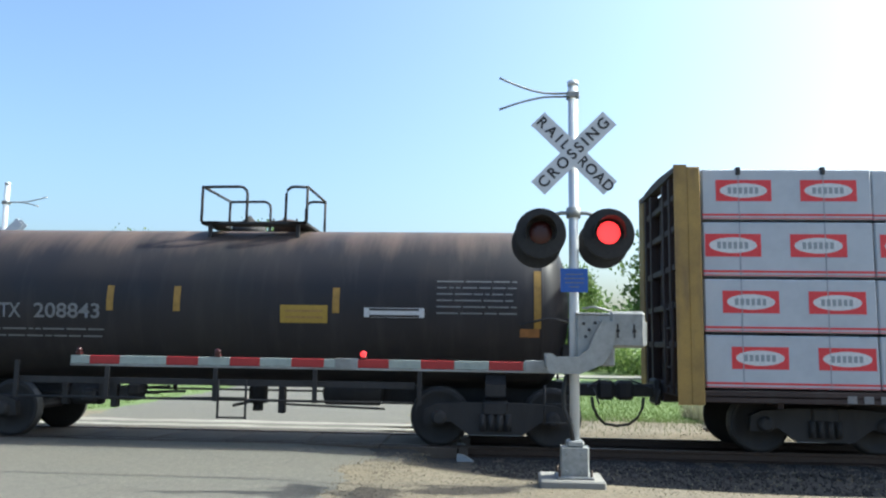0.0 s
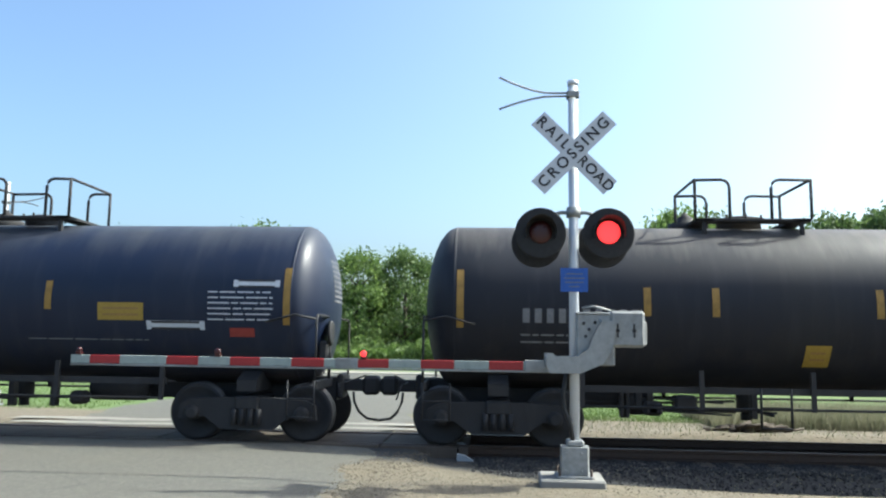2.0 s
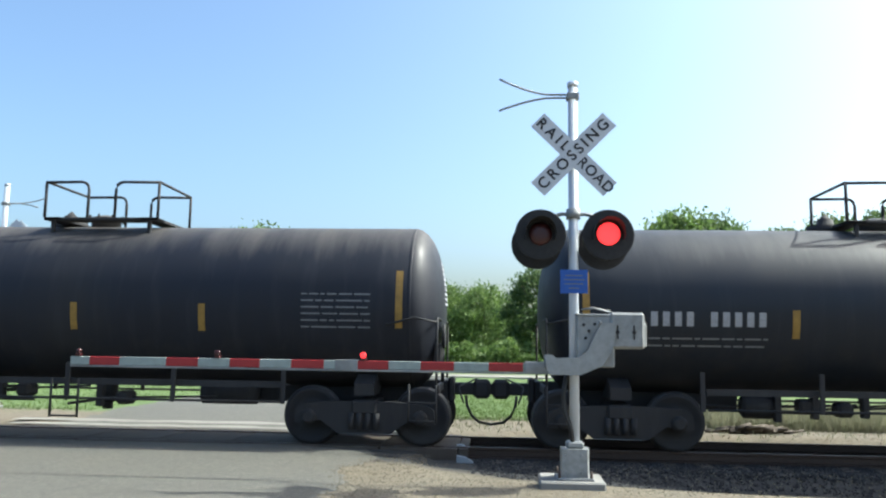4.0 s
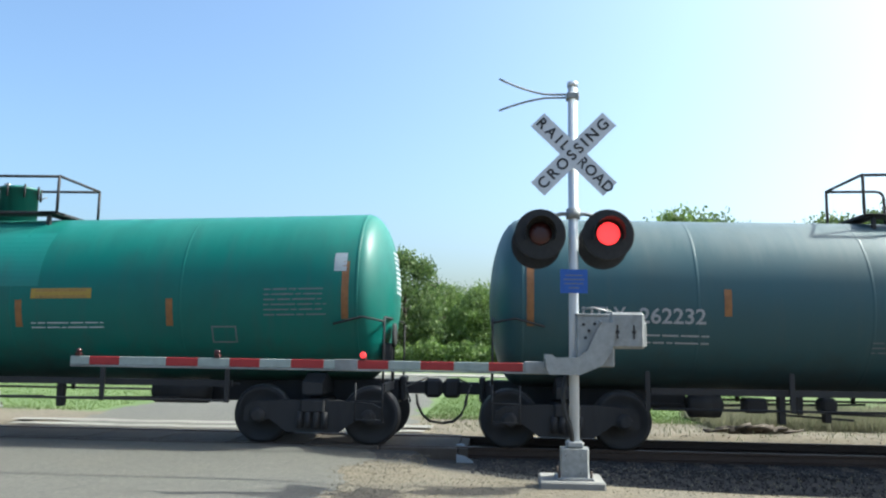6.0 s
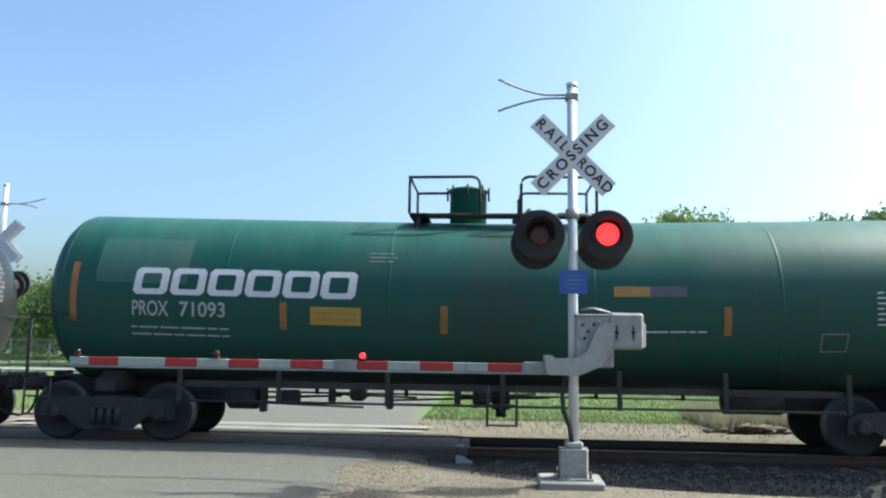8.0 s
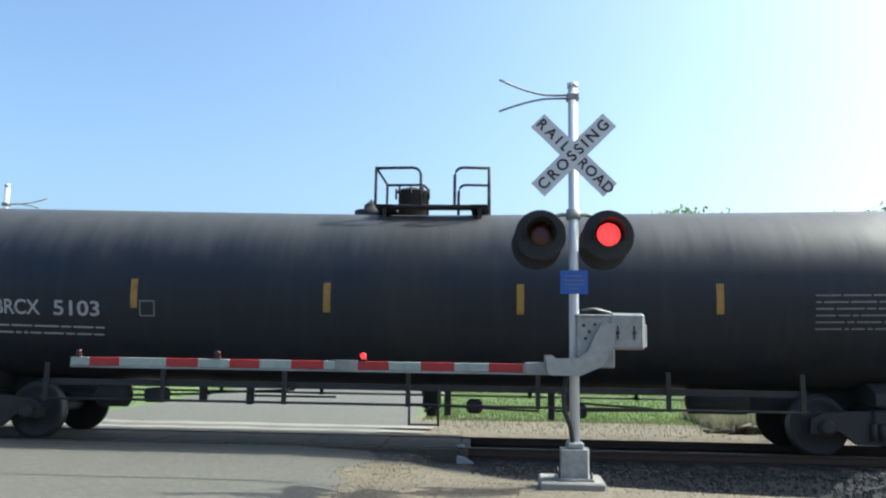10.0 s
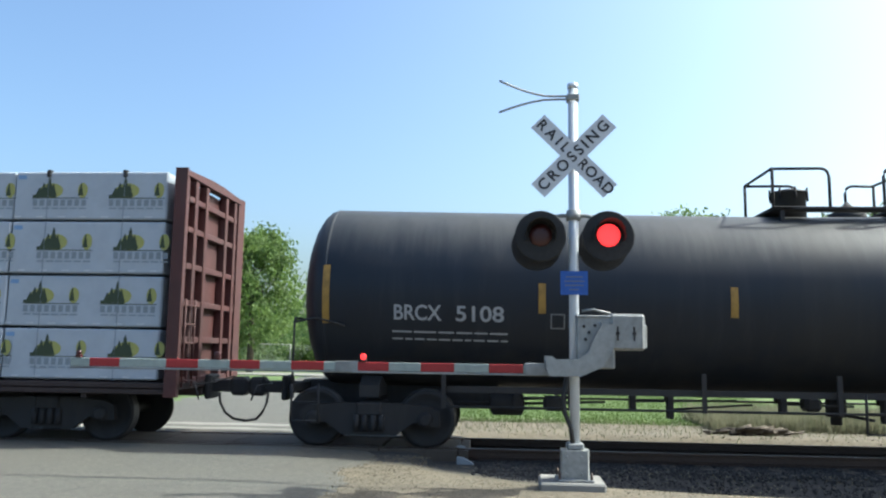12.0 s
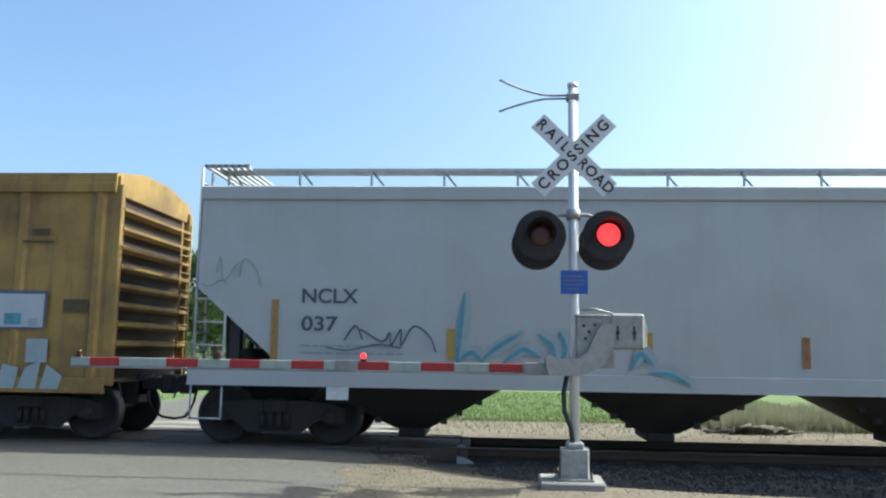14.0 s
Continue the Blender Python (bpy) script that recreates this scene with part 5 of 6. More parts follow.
        bm.faces.new(l)
        bmesh.ops.recalc_face_normals(bm, faces=bm.faces[:])
        for k in (0.35, 0.6, 0.8):
            for d in (-1, 1):
                xx = x + d * (1.55 - k * 1.27)
                box(bm, xx - 0.05, xx + 0.05, -1.38 + k * 0.8, -1.30 + k * 0.8, 1.0 - k * 0.74 - 0.05, 1.0 - k * 0.74 + 0.05)
        box(bm, x - 0.22, x + 0.22, -0.55, 0.55, 0.13, 0.27, 0.02)
        part("chute", bm, "iron", car, "dark discharge chute")
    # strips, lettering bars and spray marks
    mid = (right + left) / 2
    y = -S - 0.028
    put = flat_put(y)
    for x, z0, z1, m in ((-285.25, 1.22, 2.25, "placard"), (-288.02, 1.38, 1.80, "ochre"), (-290.9, 1.40, 1.82, "ochre"), (-293.3, 1.34, 1.80, "orange"), (-298.58, 1.40, 1.86, "placard"), (-301.32, 1.30, 2.28, "ochre"), (-295.6, 1.40, 1.84, "placard")):
        bm = bmesh.new()
        put(bm, x - mid - 0.055, x - mid + 0.055, z0, z1)
        part("reflector", bm, m, car)
    for text, xa, xb, za, zb in (("NCLX", -300.9, -300.02, 2.23, 2.46), ("037", -300.9, -300.33, 1.80, 2.03)):
        stencil(car, text, xa - mid, xb - mid, za, zb, lambda x, z: (x, y - 0.002, z), "graffiti_dark")
    rnd = random.Random(4)
    bm = bmesh.new()
    lines_marks(bm, -300.9 - mid, -299.3 - mid, 1.40, 1.62, 2, put, rnd)
    lines_marks(bm, -289.75 - mid, -288.7 - mid, 1.34, 1.52, 3, put, rnd)
    lines_marks(bm, -287.0 - mid, -286.3 - mid, 1.30, 1.5, 3, put, rnd)
    tagged(part("small_print", bm, "wrap_dark", car), kind="stuff")

    def scribble(x0, x1, z, hgt, r, m, seed, strokes=9):
        """A quick sprayed signature: a loose line that doubles back on itself."""
        q = random.Random(seed)
        step = (x1 - x0) / strokes
        knots = [(x0 - mid + step * (k + q.uniform(-0.9, 0.9)), z + hgt * (q.uniform(0.6, 1.0) if k % 2 else q.uniform(0.0, 0.35))) for k in range(strokes + 1)]
        knots += [(x1 - mid + 0.2, z + hgt * 0.5), (x1 - mid + 0.3, z - 0.1)]
        pts = []
        for p0, p1, p2, p3 in zip([knots[0]] + knots, knots, knots[1:], knots[2:] + [knots[-1]]):
            for i in range(7):
                u = i / 7
                pts.append(tuple(0.5 * (2 * b + (c - a) * u + (2 * a - 5 * b + 4 * c - e) * u * u + (3 * b - a - 3 * c + e) * u ** 3) for a, b, c, e in zip(p0, p1, p2, p3)))
        bm = bmesh.new()
        pipe(bm, [(a, y - 0.002, b) for a, b in pts], r, 4)
        pipe(bm, [(x0 - mid - 0.25 + (x1 - x0) * k / 8, y - 0.002, z - 0.02 - 0.05 * math.sin(k * 0.8)) for k in range(9)], r * 0.7, 4)
        part("spray_marks", bm, m, car)

    scribble(-289.8, -288.6, 1.62, 0.30, 0.011, "graffiti_dark", 2)
    scribble(-300.25, -299.1, 1.58, 0.32, 0.012, "graffiti_ink", 5)
    scribble(-302.25, -301.85, 2.55, 0.45, 0.007, "graffiti_haze", 8, 5)

    def ribbon(pts, wide, m, k):
        """A flat sprayed stroke through a few corners, wide in the middle and thin at its ends."""
        line = []
        for (ax, az), (bx, bz) in zip(pts, pts[1:]):
            line += [(ax + (bx - ax) * i / 6, az + (bz - az) * i / 6) for i in range(6)]
        line.append(pts[-1])
        for _ in range(2):
            line = [line[0]] + [((a[0] + 2 * b[0] + c[0]) / 4, (a[1] + 2 * b[1] + c[1]) / 4) for a, b, c in zip(line, line[1:], line[2:])] + [line[-1]]
        bm = bmesh.new()
        lo, hi = [], []
        for i, (px, pz) in enumerate(line):
            qx, qz = line[min(i + 1, len(line) - 1)]
            rx, rz = line[max(i - 1, 0)]
            d = math.hypot(qx - rx, qz - rz) or 1.0
            nx, nz = -(qz - rz) / d, (qx - rx) / d
            w = wide * (0.12 + 0.88 * math.sin(math.pi * (i + 0.3) / len(line)) ** 0.7)
            yy = y - 0.001 - 0.0012 * k - 0.00003 * i
            lo.append(bm.verts.new((px - mid + nx * w, yy, pz + nz * w)))
            hi.append(bm.verts.new((px - mid - nx * w, yy, pz - nz * w)))
        for i in range(len(line) - 1):
            bm.faces.new((lo[i], lo[i + 1], hi[i + 1], hi[i]))
        part("spray_stroke", bm, m, car)

    # soft teal strokes, each on a paler haze
    gx = -298.5
    strokes = [((0.13, 2.42), (0.07, 1.95), (0.02, 1.34)), ((0.02, 1.36), (0.24, 1.52), (0.42, 1.36)), ((0.40, 1.40), (0.66, 1.62), (0.98, 1.80)), ((0.72, 1.36), (1.02, 1.58), (1.28, 1.44)),
               ((1.24, 1.80), (1.46, 1.62), (1.50, 1.34)), ((1.56, 1.84), (1.66, 1.60), (1.60, 1.36)), ((2.62, 1.28), (2.76, 1.56), (2.95, 1.36)), ((2.9, 1.24), (3.2, 1.22), (3.5, 1.06))]
    for k, pts in enumerate(strokes):
        pts = [(gx + a, b) for a, b in pts]
        ribbon([(a + 0.05, b + 0.03) for a, b in pts], 0.10, "graffiti_haze", 2 * k)
        ribbon(pts, 0.038, "graffiti_blue", 2 * k + 1)
    return car


def box_car(right, left, label):
    """A boxcar with ribbed end, panelled flanks and low peaked roof."""
    car, L = car_base("box_car", label, "box car", right, left)
    half = L / 2 - 0.62
    W = 1.46
    bm = bmesh.new()
    prism(bm, [(-W, 0.95), (-W, 4.12), (W, 4.12), (W, 0.95)], "x", -half + 0.05, half - 0.05)
    body = part("body", bm, "car_yellow", car)
    bm = bmesh.new()
    prism(bm, [(-W - 0.05, 4.10), (-W - 0.05, 4.30), (-0.5, 4.48), (0.5, 4.48), (W + 0.05, 4.30), (W + 0.05, 4.10)], "x", -half, half)
    for i in range(14):
        x = -half + (2 * half) * (i + 0.5) / 14
        prism(bm, [(-W, 4.31), (-0.5, 4.505), (0.5, 4.505), (W, 4.31), (0.5, 4.46), (-0.5, 4.46)], "x", x - 0.03, x + 0.03)
    part("roof", bm, "car_yellow", car)
    for i in range(12):
        x = -half + 0.25 + (2 * half - 0.5) * i / 11
        for s in (-1, 1):
            bm = bmesh.new()
            prism(bm, [(x - 0.09, s * W), (x - 0.05, s * (W + 0.05)), (x + 0.05, s * (W + 0.05)), (x + 0.09, s * W)], "z", 1.0, 4.08)
            part("side_rib", bm, "car_yellow", body)
    bm = bmesh.new()
    for s in (-1, 1):
        box(bm, -half, half, s * (W + 0.04) - 0.03, s * (W + 0.04) + 0.03, 3.98, 4.14, 0.01)
        box(bm, -half, half, s * (W + 0.02) - 0.03, s * (W + 0.02) + 0.03, 0.78, 1.02, 0.01)
    part("side_rail", bm, "car_yellow", body)
    for d in (-1, 1):
        # added dark sheet: grime and the shade between the ribs, as colour
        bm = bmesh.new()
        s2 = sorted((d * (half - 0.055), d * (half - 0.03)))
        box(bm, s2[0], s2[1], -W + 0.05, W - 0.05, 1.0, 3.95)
        part("end_sheet", bm, "car_brown", body, "grimy brown end sheet, darkened as shade between the ribs")
        for i in range(9):
            z = 1.15 + 0.31 * i
            bm = bmesh.new()
            x0 = d * (half - 0.05)
            vs = []
            prism(bm, [(x0, z + 0.02), (x0 + d * 0.17, z + 0.07), (x0 + d * 0.17, z + 0.12), (x0, z + 0.17)], "y", -W + 0.06, W - 0.06)
            part("end_rib", bm, "car_yellow", body)
        bm = bmesh.new()
        for s in (-1, 1):
            s2 = sorted((d * (half - 0.09), d * (half + 0.10)))
            box(bm, s2[0], s2[1], s * (W - 0.04) - 0.06, s * (W - 0.04) + 0.06, 0.9, 4.12, 0.015)
        prism(bm, [(-W, 3.95), (W, 3.95), (W, 4.26), (0.5, 4.44), (-0.5, 4.44), (-W, 4.26)], "x", min(d * (half - 0.05), d * (half + 0.04)), max(d * (half - 0.05), d * (half + 0.04)))
        part("end_post", bm, "car_yellow", body)
        bm = bmesh.new()
        xl = d * (half + 0.12)
        for y in (0.95, 1.40):
            pipe(bm, [(xl, y, 0.75), (xl, y, 3.9)], 0.018, 6)
        for i in range(9):
            pipe(bm, [(xl, 0.95, 0.95 + 0.33 * i), (xl, 1.40, 0.95 + 0.33 * i)], 0.015, 6)
        part("end_ladder", bm, "car_yellow", car)
        bm = bmesh.new()
        s = sorted((d * half, d * (half - 3.5)))
        box(bm, s[0], s[1], -0.25, 0.25, 0.55, 0.95, 0.02)
        part("centre_sill", bm, "iron", car)
        truck(car, d * (L / 2 - 2.0))
        coupler(car, d * L / 2, d, 1.4)
    mid = (right + left) / 2
    put = flat_put(-W - 0.056)
    for x0, x1, z0, z1, m in ((-306.6, -305.02, 1.77, 2.38, "graffiti_ink"), (-306.6, -305.06, 1.80, 2.33, "wrap"), (-305.7, -305.42, 1.84, 2.02, "graffiti_blue"), (-305.3, -305.15, 1.82, 1.94, "graffiti_haze"), (-305.5, -304.98, 3.15, 3.19, "graffiti_olive"), (-305.35, -305.05, 3.28, 3.38, "graffiti_olive"), (-304.75, -304.35, 2.05, 2.25, "graffiti_olive"), (-305.3, -304.95, 1.25, 1.62, "graffiti_haze")):
        bm = bmesh.new()
        flat_put(-W - 0.054 - 0.003 * (m in ("wrap", "graffiti_olive")) - 0.006 * (m in ("graffiti_blue", "graffiti_haze")))(bm, x0 - mid, x1 - mid, z0, z1)
        part("painted_panel", bm, m, car)
    for i in range(7):
        c = -307.2 + 0.36 * i - mid
        bm = bmesh.new()
        bm.faces.new([bm.verts.new(p) for p in ((c, -W - 0.058, 0.84), (c + 0.3, -W - 0.058, 0.84), (c + 0.36, -W - 0.058, 1.05 + 0.12 * (i % 3)), (c + 0.1, -W - 0.058, 1.22 - 0.06 * (i % 2)))])
        part("spray_mark", bm, "graffiti_haze", car)
    return car


lumber_car(25.7, 2.03, "ovals", "car_brown", "yellow-ended centre-beam flat wagon loaded with white wrapped lumber")
tank_car(2.03, -10.87, "brown_black", "grimy rust-brown and black tank car with grey lettering", 1.33, 2.20, bars=(-6.16, -5.06, -2.49), end_bars=(0.67, -9.51), deck=(-4.97, -3.16), dome=(-3.91, -3.41), dome_h=0.22,
         rail_h=0.60, marks=(-8.4, -6.26), marks_mat="faint", marks_n=11, tables=((-0.9, 0.35, 2.02, 2.62, 6, "faint"),), placards=((-3.38, -2.62, 1.90, 2.18, "placard"), (-2.04, -1.09, 2.00, 2.15, "white"), (0.4, 0.7, 1.72, 1.85, "orange")), bar_z=(2.06, 2.46), seed=2, rail_ends=(0.43, 0.80), text="GATX 208843")
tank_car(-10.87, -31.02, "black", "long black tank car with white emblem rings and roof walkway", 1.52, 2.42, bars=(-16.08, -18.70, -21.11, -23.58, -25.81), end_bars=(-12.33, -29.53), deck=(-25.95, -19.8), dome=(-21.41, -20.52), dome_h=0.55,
         rail_h=0.58, emblem=(-29.2, -25.69), marks=(-28.7, -27.07), tables=((-13.75, -12.68, 2.0, 2.5, 6, "faint"), (-15.7, -14.1, 2.10, 2.16, 1, "faint")), placards=((-18.6, -17.8, 1.88, 2.12, "placard"), (-15.6, -15.1, 1.62, 1.82, "faint")), small=((-14.4, -14.0, 1.56, 1.80),), bar_z=(1.95, 2.40), emblem_z=(2.46, 2.90), seed=3, rail_ends=(0.22, 0.40), text="PROX 35397")
tank_car(-31.02, -44.49, "dusty_black", "dusty black tank car with yellow reflector strips", 1.37, 2.24, bars=(-34.95, -36.77, -39.19, -40.22), end_bars=(-32.35, -43.09), deck=(-39.3, -37.45), dome=(-38.76, -38.04), dome_h=0.22,
         rail_h=0.64, marks=(-42.15, -40.3), marks_mat="faint", tables=((-34.2, -33.5, 2.08, 2.34, 3, "white"), (-33.4, -32.6, 1.70, 2.4, 7, "faint"), (-34.6, -33.6, 1.72, 1.80, 1, "faint")), placards=((-36.65, -35.9, 1.72, 1.98, "placard"), (-37.83, -37.45, 1.32, 1.65, "placard"), (-32.95, -32.6, 1.65, 1.8, "red_label"), (-33.0, -32.6, 2.42, 2.54, "faint")), bar_z=(2.06, 2.50), seed=4, rail_ends=(0.3, 0.66))
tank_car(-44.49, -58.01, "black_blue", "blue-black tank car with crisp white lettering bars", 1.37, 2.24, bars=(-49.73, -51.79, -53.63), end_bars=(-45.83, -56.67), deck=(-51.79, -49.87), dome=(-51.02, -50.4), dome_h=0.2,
         rail_h=0.65, marks=(-55.68, -53.77), marks_n=11, tables=((-47.1, -46.05, 1.88, 2.40, 6, "white"), (-50.1, -48.0, 1.55, 1.62, 1, "faint")), placards=((-48.9, -48.15, 1.90, 2.18, "placard"), (-48.1, -47.15, 1.76, 1.90, "white"), (-46.75, -46.35, 1.66, 1.80, "red_label"), (-46.7, -45.95, 2.45, 2.56, "white")), bar_z=(2.06, 2.52), seed=5, rail_ends=(0.40, 0.78), text="TILX 150821")
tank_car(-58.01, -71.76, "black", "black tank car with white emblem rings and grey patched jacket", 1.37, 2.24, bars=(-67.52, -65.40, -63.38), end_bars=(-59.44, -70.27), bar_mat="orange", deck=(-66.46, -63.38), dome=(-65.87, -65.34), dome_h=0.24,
         rail_h=0.58, emblem=(-69.55, -66.13), marks=(-69.41, -67.95), tables=((-60.75, -59.55, 1.78, 2.42, 7, "faint"),), placards=((-63.05, -62.7, 1.72, 1.98, "placard"), (-60.15, -59.85, 1.58, 1.72, "red_label")), small=((-61.5, -61.05, 1.52, 1.78),), patch=(-62.0, -60.85, 3.02, 3.48, "graffiti_dark"), seed=6, rail_ends=(0.56, 0.76), emblem_z=(2.33, 2.76), text="PROX 61412")
GAP = (-111.95 + 71.76) / 3
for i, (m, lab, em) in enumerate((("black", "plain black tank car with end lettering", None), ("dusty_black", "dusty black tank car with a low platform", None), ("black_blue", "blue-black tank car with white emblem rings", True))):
    r0 = -71.76 + GAP * i
    mid = r0 + GAP / 2
    tank_car(r0, r0 + GAP, m, lab, 1.37, 2.24, bars=(mid - 2.1, mid, mid + 2.1), end_bars=(r0 - 1.45, r0 + GAP + 1.45), bar_mat="orange" if em else "yellow", deck=(mid - 1.0, mid + 1.0), dome=(mid - 0.5, mid),
             dome_h=0.22, emblem=(r0 + GAP + 2.3, mid - 0.9) if em else None, marks=(r0 + GAP + 2.4, mid - 2.5), tables=((r0 - 3.0, r0 - 1.9, 1.8, 2.42, 6, "faint"),), seed=7 + i, text="PROX 60517" if em else "")
tank_car(-111.95, -128.54, "teal_grey", "weathered teal-grey tank car with a ribbed manway", 1.43, 2.29, 0.06, bars=(-115.91, -118.67, -121.51, -124.14), end_bars=(-113.42, -127.12), bar_mat="orange", deck=(-121.74, -118.72), dome=(-120.89, -120.02), dome_h=0.58,
         rail_h=0.64, marks=(-126.36, -124.41), marks_n=11, tables=((-114.65, -113.55, 1.75, 2.32, 6, "white"), (-122.0, -121.0, 1.52, 1.74, 3, "faint"), (-119.8, -118.7, 1.52, 1.74, 3, "faint"), (-118.1, -117.4, 1.6, 1.7, 1, "faint")), placards=((-118.05, -117.3, 1.94, 2.20, "placard"), (-114.95, -114.55, 1.48, 1.72, "red_dark")), bar_z=(2.06, 2.47), full_ladder=True, seed=11, rail_ends=(0.33, 0.60), text="UTLX 262232")
GREEN = dict(R=1.43, zc=2.28, bar_mat="orange", rail_h=0.62, dome_h=0.66)
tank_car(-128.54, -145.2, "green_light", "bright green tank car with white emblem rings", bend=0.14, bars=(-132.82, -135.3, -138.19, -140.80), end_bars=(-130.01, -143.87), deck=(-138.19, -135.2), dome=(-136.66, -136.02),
         emblem=(-142.7, -139.2), marks=(-142.89, -141.25), tables=((-131.3, -130.3, 1.88, 2.36, 6, "faint"), (-135.1, -133.9, 1.72, 1.86, 2, "white")), placards=((-140.4, -139.65, 1.90, 2.18, "white"), (-135.1, -134.1, 2.22, 2.38, "placard"), (-138.5, -138.25, 2.80, 3.05, "white"), (-140.1, -139.9, 2.86, 3.08, "graffiti_pale"), (-130.2, -130.0, 2.6, 2.9, "graffiti_pale")), small=((-132.15, -131.75, 1.50, 1.76),), patch=(-138.6, -135.0, 2.42, 3.35, "green_patch"), full_ladder=True, seed=12, rail_ends=(0.3, 0.58), text="PROX 75250", **GREEN)
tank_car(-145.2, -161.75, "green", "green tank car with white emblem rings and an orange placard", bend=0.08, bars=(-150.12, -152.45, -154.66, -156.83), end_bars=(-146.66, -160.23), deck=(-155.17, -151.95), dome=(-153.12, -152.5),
         emblem=(-159.32, -155.72), marks=(-159.32, -157.8), tables=((-147.9, -146.9, 1.95, 2.45, 6, "white"), (-151.7, -150.3, 1.74, 1.90, 2, "faint"), (-155.6, -155.1, 2.85, 3.05, 3, "faint")), placards=((-156.3, -155.5, 1.92, 2.20, "placard"), (-151.75, -151.2, 2.32, 2.46, "ochre"), (-151.2, -150.65, 2.32, 2.46, "graffiti_blue")), small=((-148.7, -148.25, 1.55, 1.82),), patch=(-155.0, -149.95, 2.45, 3.3, "green"), seed=13, rail_ends=(0.38, 0.6), text="PROX 71017", **GREEN)
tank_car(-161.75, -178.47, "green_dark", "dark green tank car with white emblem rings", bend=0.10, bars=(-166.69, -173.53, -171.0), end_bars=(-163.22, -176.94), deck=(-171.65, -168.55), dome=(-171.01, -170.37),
         emblem=(-175.99, -172.37), marks=(-176.0, -174.4), tables=((-164.5, -163.45, 1.88, 2.44, 7, "white"), (-168.1, -167.0, 1.78, 1.86, 1, "white"), (-172.2, -171.75, 2.85, 3.05, 3, "faint")), placards=((-173.1, -172.3, 1.86, 2.14, "placard"), (-168.4, -167.85, 2.36, 2.52, "ochre"), (-167.85, -167.3, 2.36, 2.52, "graffiti_dark")), small=((-165.3, -164.9, 1.52, 1.80),), patch=(-176.6, -175.1, 2.45, 3.2, "panel_green"), seed=14, rail_ends=(0.38, 0.6), text="PROX 71093", **GREEN)
for i, (m, lab) in enumerate((("gloss_black", "glossy black tank car with white end lettering"), ("dusty_black", "dusty black tank car with a low platform"))):
    r0 = -178.47 - 13.2 * i
    mid = r0 - 6.6
    tank_car(r0, r0 - 13.2, m, lab, 1.38, 2.24, bars=(mid - 2.1, mid, mid + 2.1), end_bars=(r0 - 1.45, r0 - 11.75), deck=(mid - 1.0, mid + 1.0), dome=(mid - 0.5, mid), dome_h=0.25,
             marks=(r0 - 10.8, mid - 2.5), marks_mat="mark", tables=((r0 - 3.0, r0 - 1.9, 1.7, 2.3, 6, "white"), (r0 - 3.9, r0 - 3.2, 1.7, 2.0, 3, "white")), seed=15 + i)
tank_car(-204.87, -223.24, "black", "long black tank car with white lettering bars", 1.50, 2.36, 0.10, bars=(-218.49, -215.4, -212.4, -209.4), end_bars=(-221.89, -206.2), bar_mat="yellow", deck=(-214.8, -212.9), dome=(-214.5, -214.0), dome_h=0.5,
         rail_h=0.63, marks=(-220.82, -218.99), marks_n=9, small=((-218.4, -218.15, 1.95, 2.2),), tables=((-208.0, -206.6, 1.8, 2.4, 6, "faint"),), bar_z=(2.08, 2.54), seed=17, rail_ends=(0.40, 0.70), text="BRCX 5103")
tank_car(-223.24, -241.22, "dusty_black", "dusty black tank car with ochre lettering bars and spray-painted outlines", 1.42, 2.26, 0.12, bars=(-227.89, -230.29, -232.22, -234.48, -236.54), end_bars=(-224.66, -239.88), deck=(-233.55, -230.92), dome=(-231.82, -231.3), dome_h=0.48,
         rail_h=0.62, marks=(-238.91, -236.77), marks_mat="ochre", marks_n=11, tables=((-226.15, -225.1, 1.86, 2.36, 6, "faint"),), small=((-236.1, -235.88, 1.86, 2.1),), scrawl=((-235.72, -233.28, 1.56, 0.24, "graffiti_faint"), (-230.5, -227.8, 1.48, 0.34, "graffiti_faint")), bar_z=(1.96, 2.42), seed=18, rail_ends=(0.17, 0.42), text="UTLX 665386")
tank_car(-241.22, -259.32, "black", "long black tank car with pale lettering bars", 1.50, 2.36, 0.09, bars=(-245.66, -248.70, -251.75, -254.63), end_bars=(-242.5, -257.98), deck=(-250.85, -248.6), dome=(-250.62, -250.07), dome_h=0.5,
         rail_h=0.63, marks=(-256.94, -255.15), marks_mat="mark", marks_n=9, tables=((-243.7, -242.75, 1.75, 2.35, 6, "faint"), (-248.6, -247.9, 1.75, 2.05, 4, "faint"), (-245.8, -244.9, 1.5, 1.62, 2, "faint")), small=((-254.5, -254.28, 1.85, 2.08),), bar_z=(2.08, 2.54), seed=19, draw=0.26, rail_ends=(0.40, 0.78), text="BRCX 5108")
lumber_car(-259.58, -283.26, "trees", "car_red", "oxide-red centre-beam flat wagon loaded with white wrapped lumber")
hopper_car(-283.26, -303.39, "light grey covered hopper car with blue spray paint")
box_car(-303.39, -319.2, "faded yellow boxcar with a ribbed end")


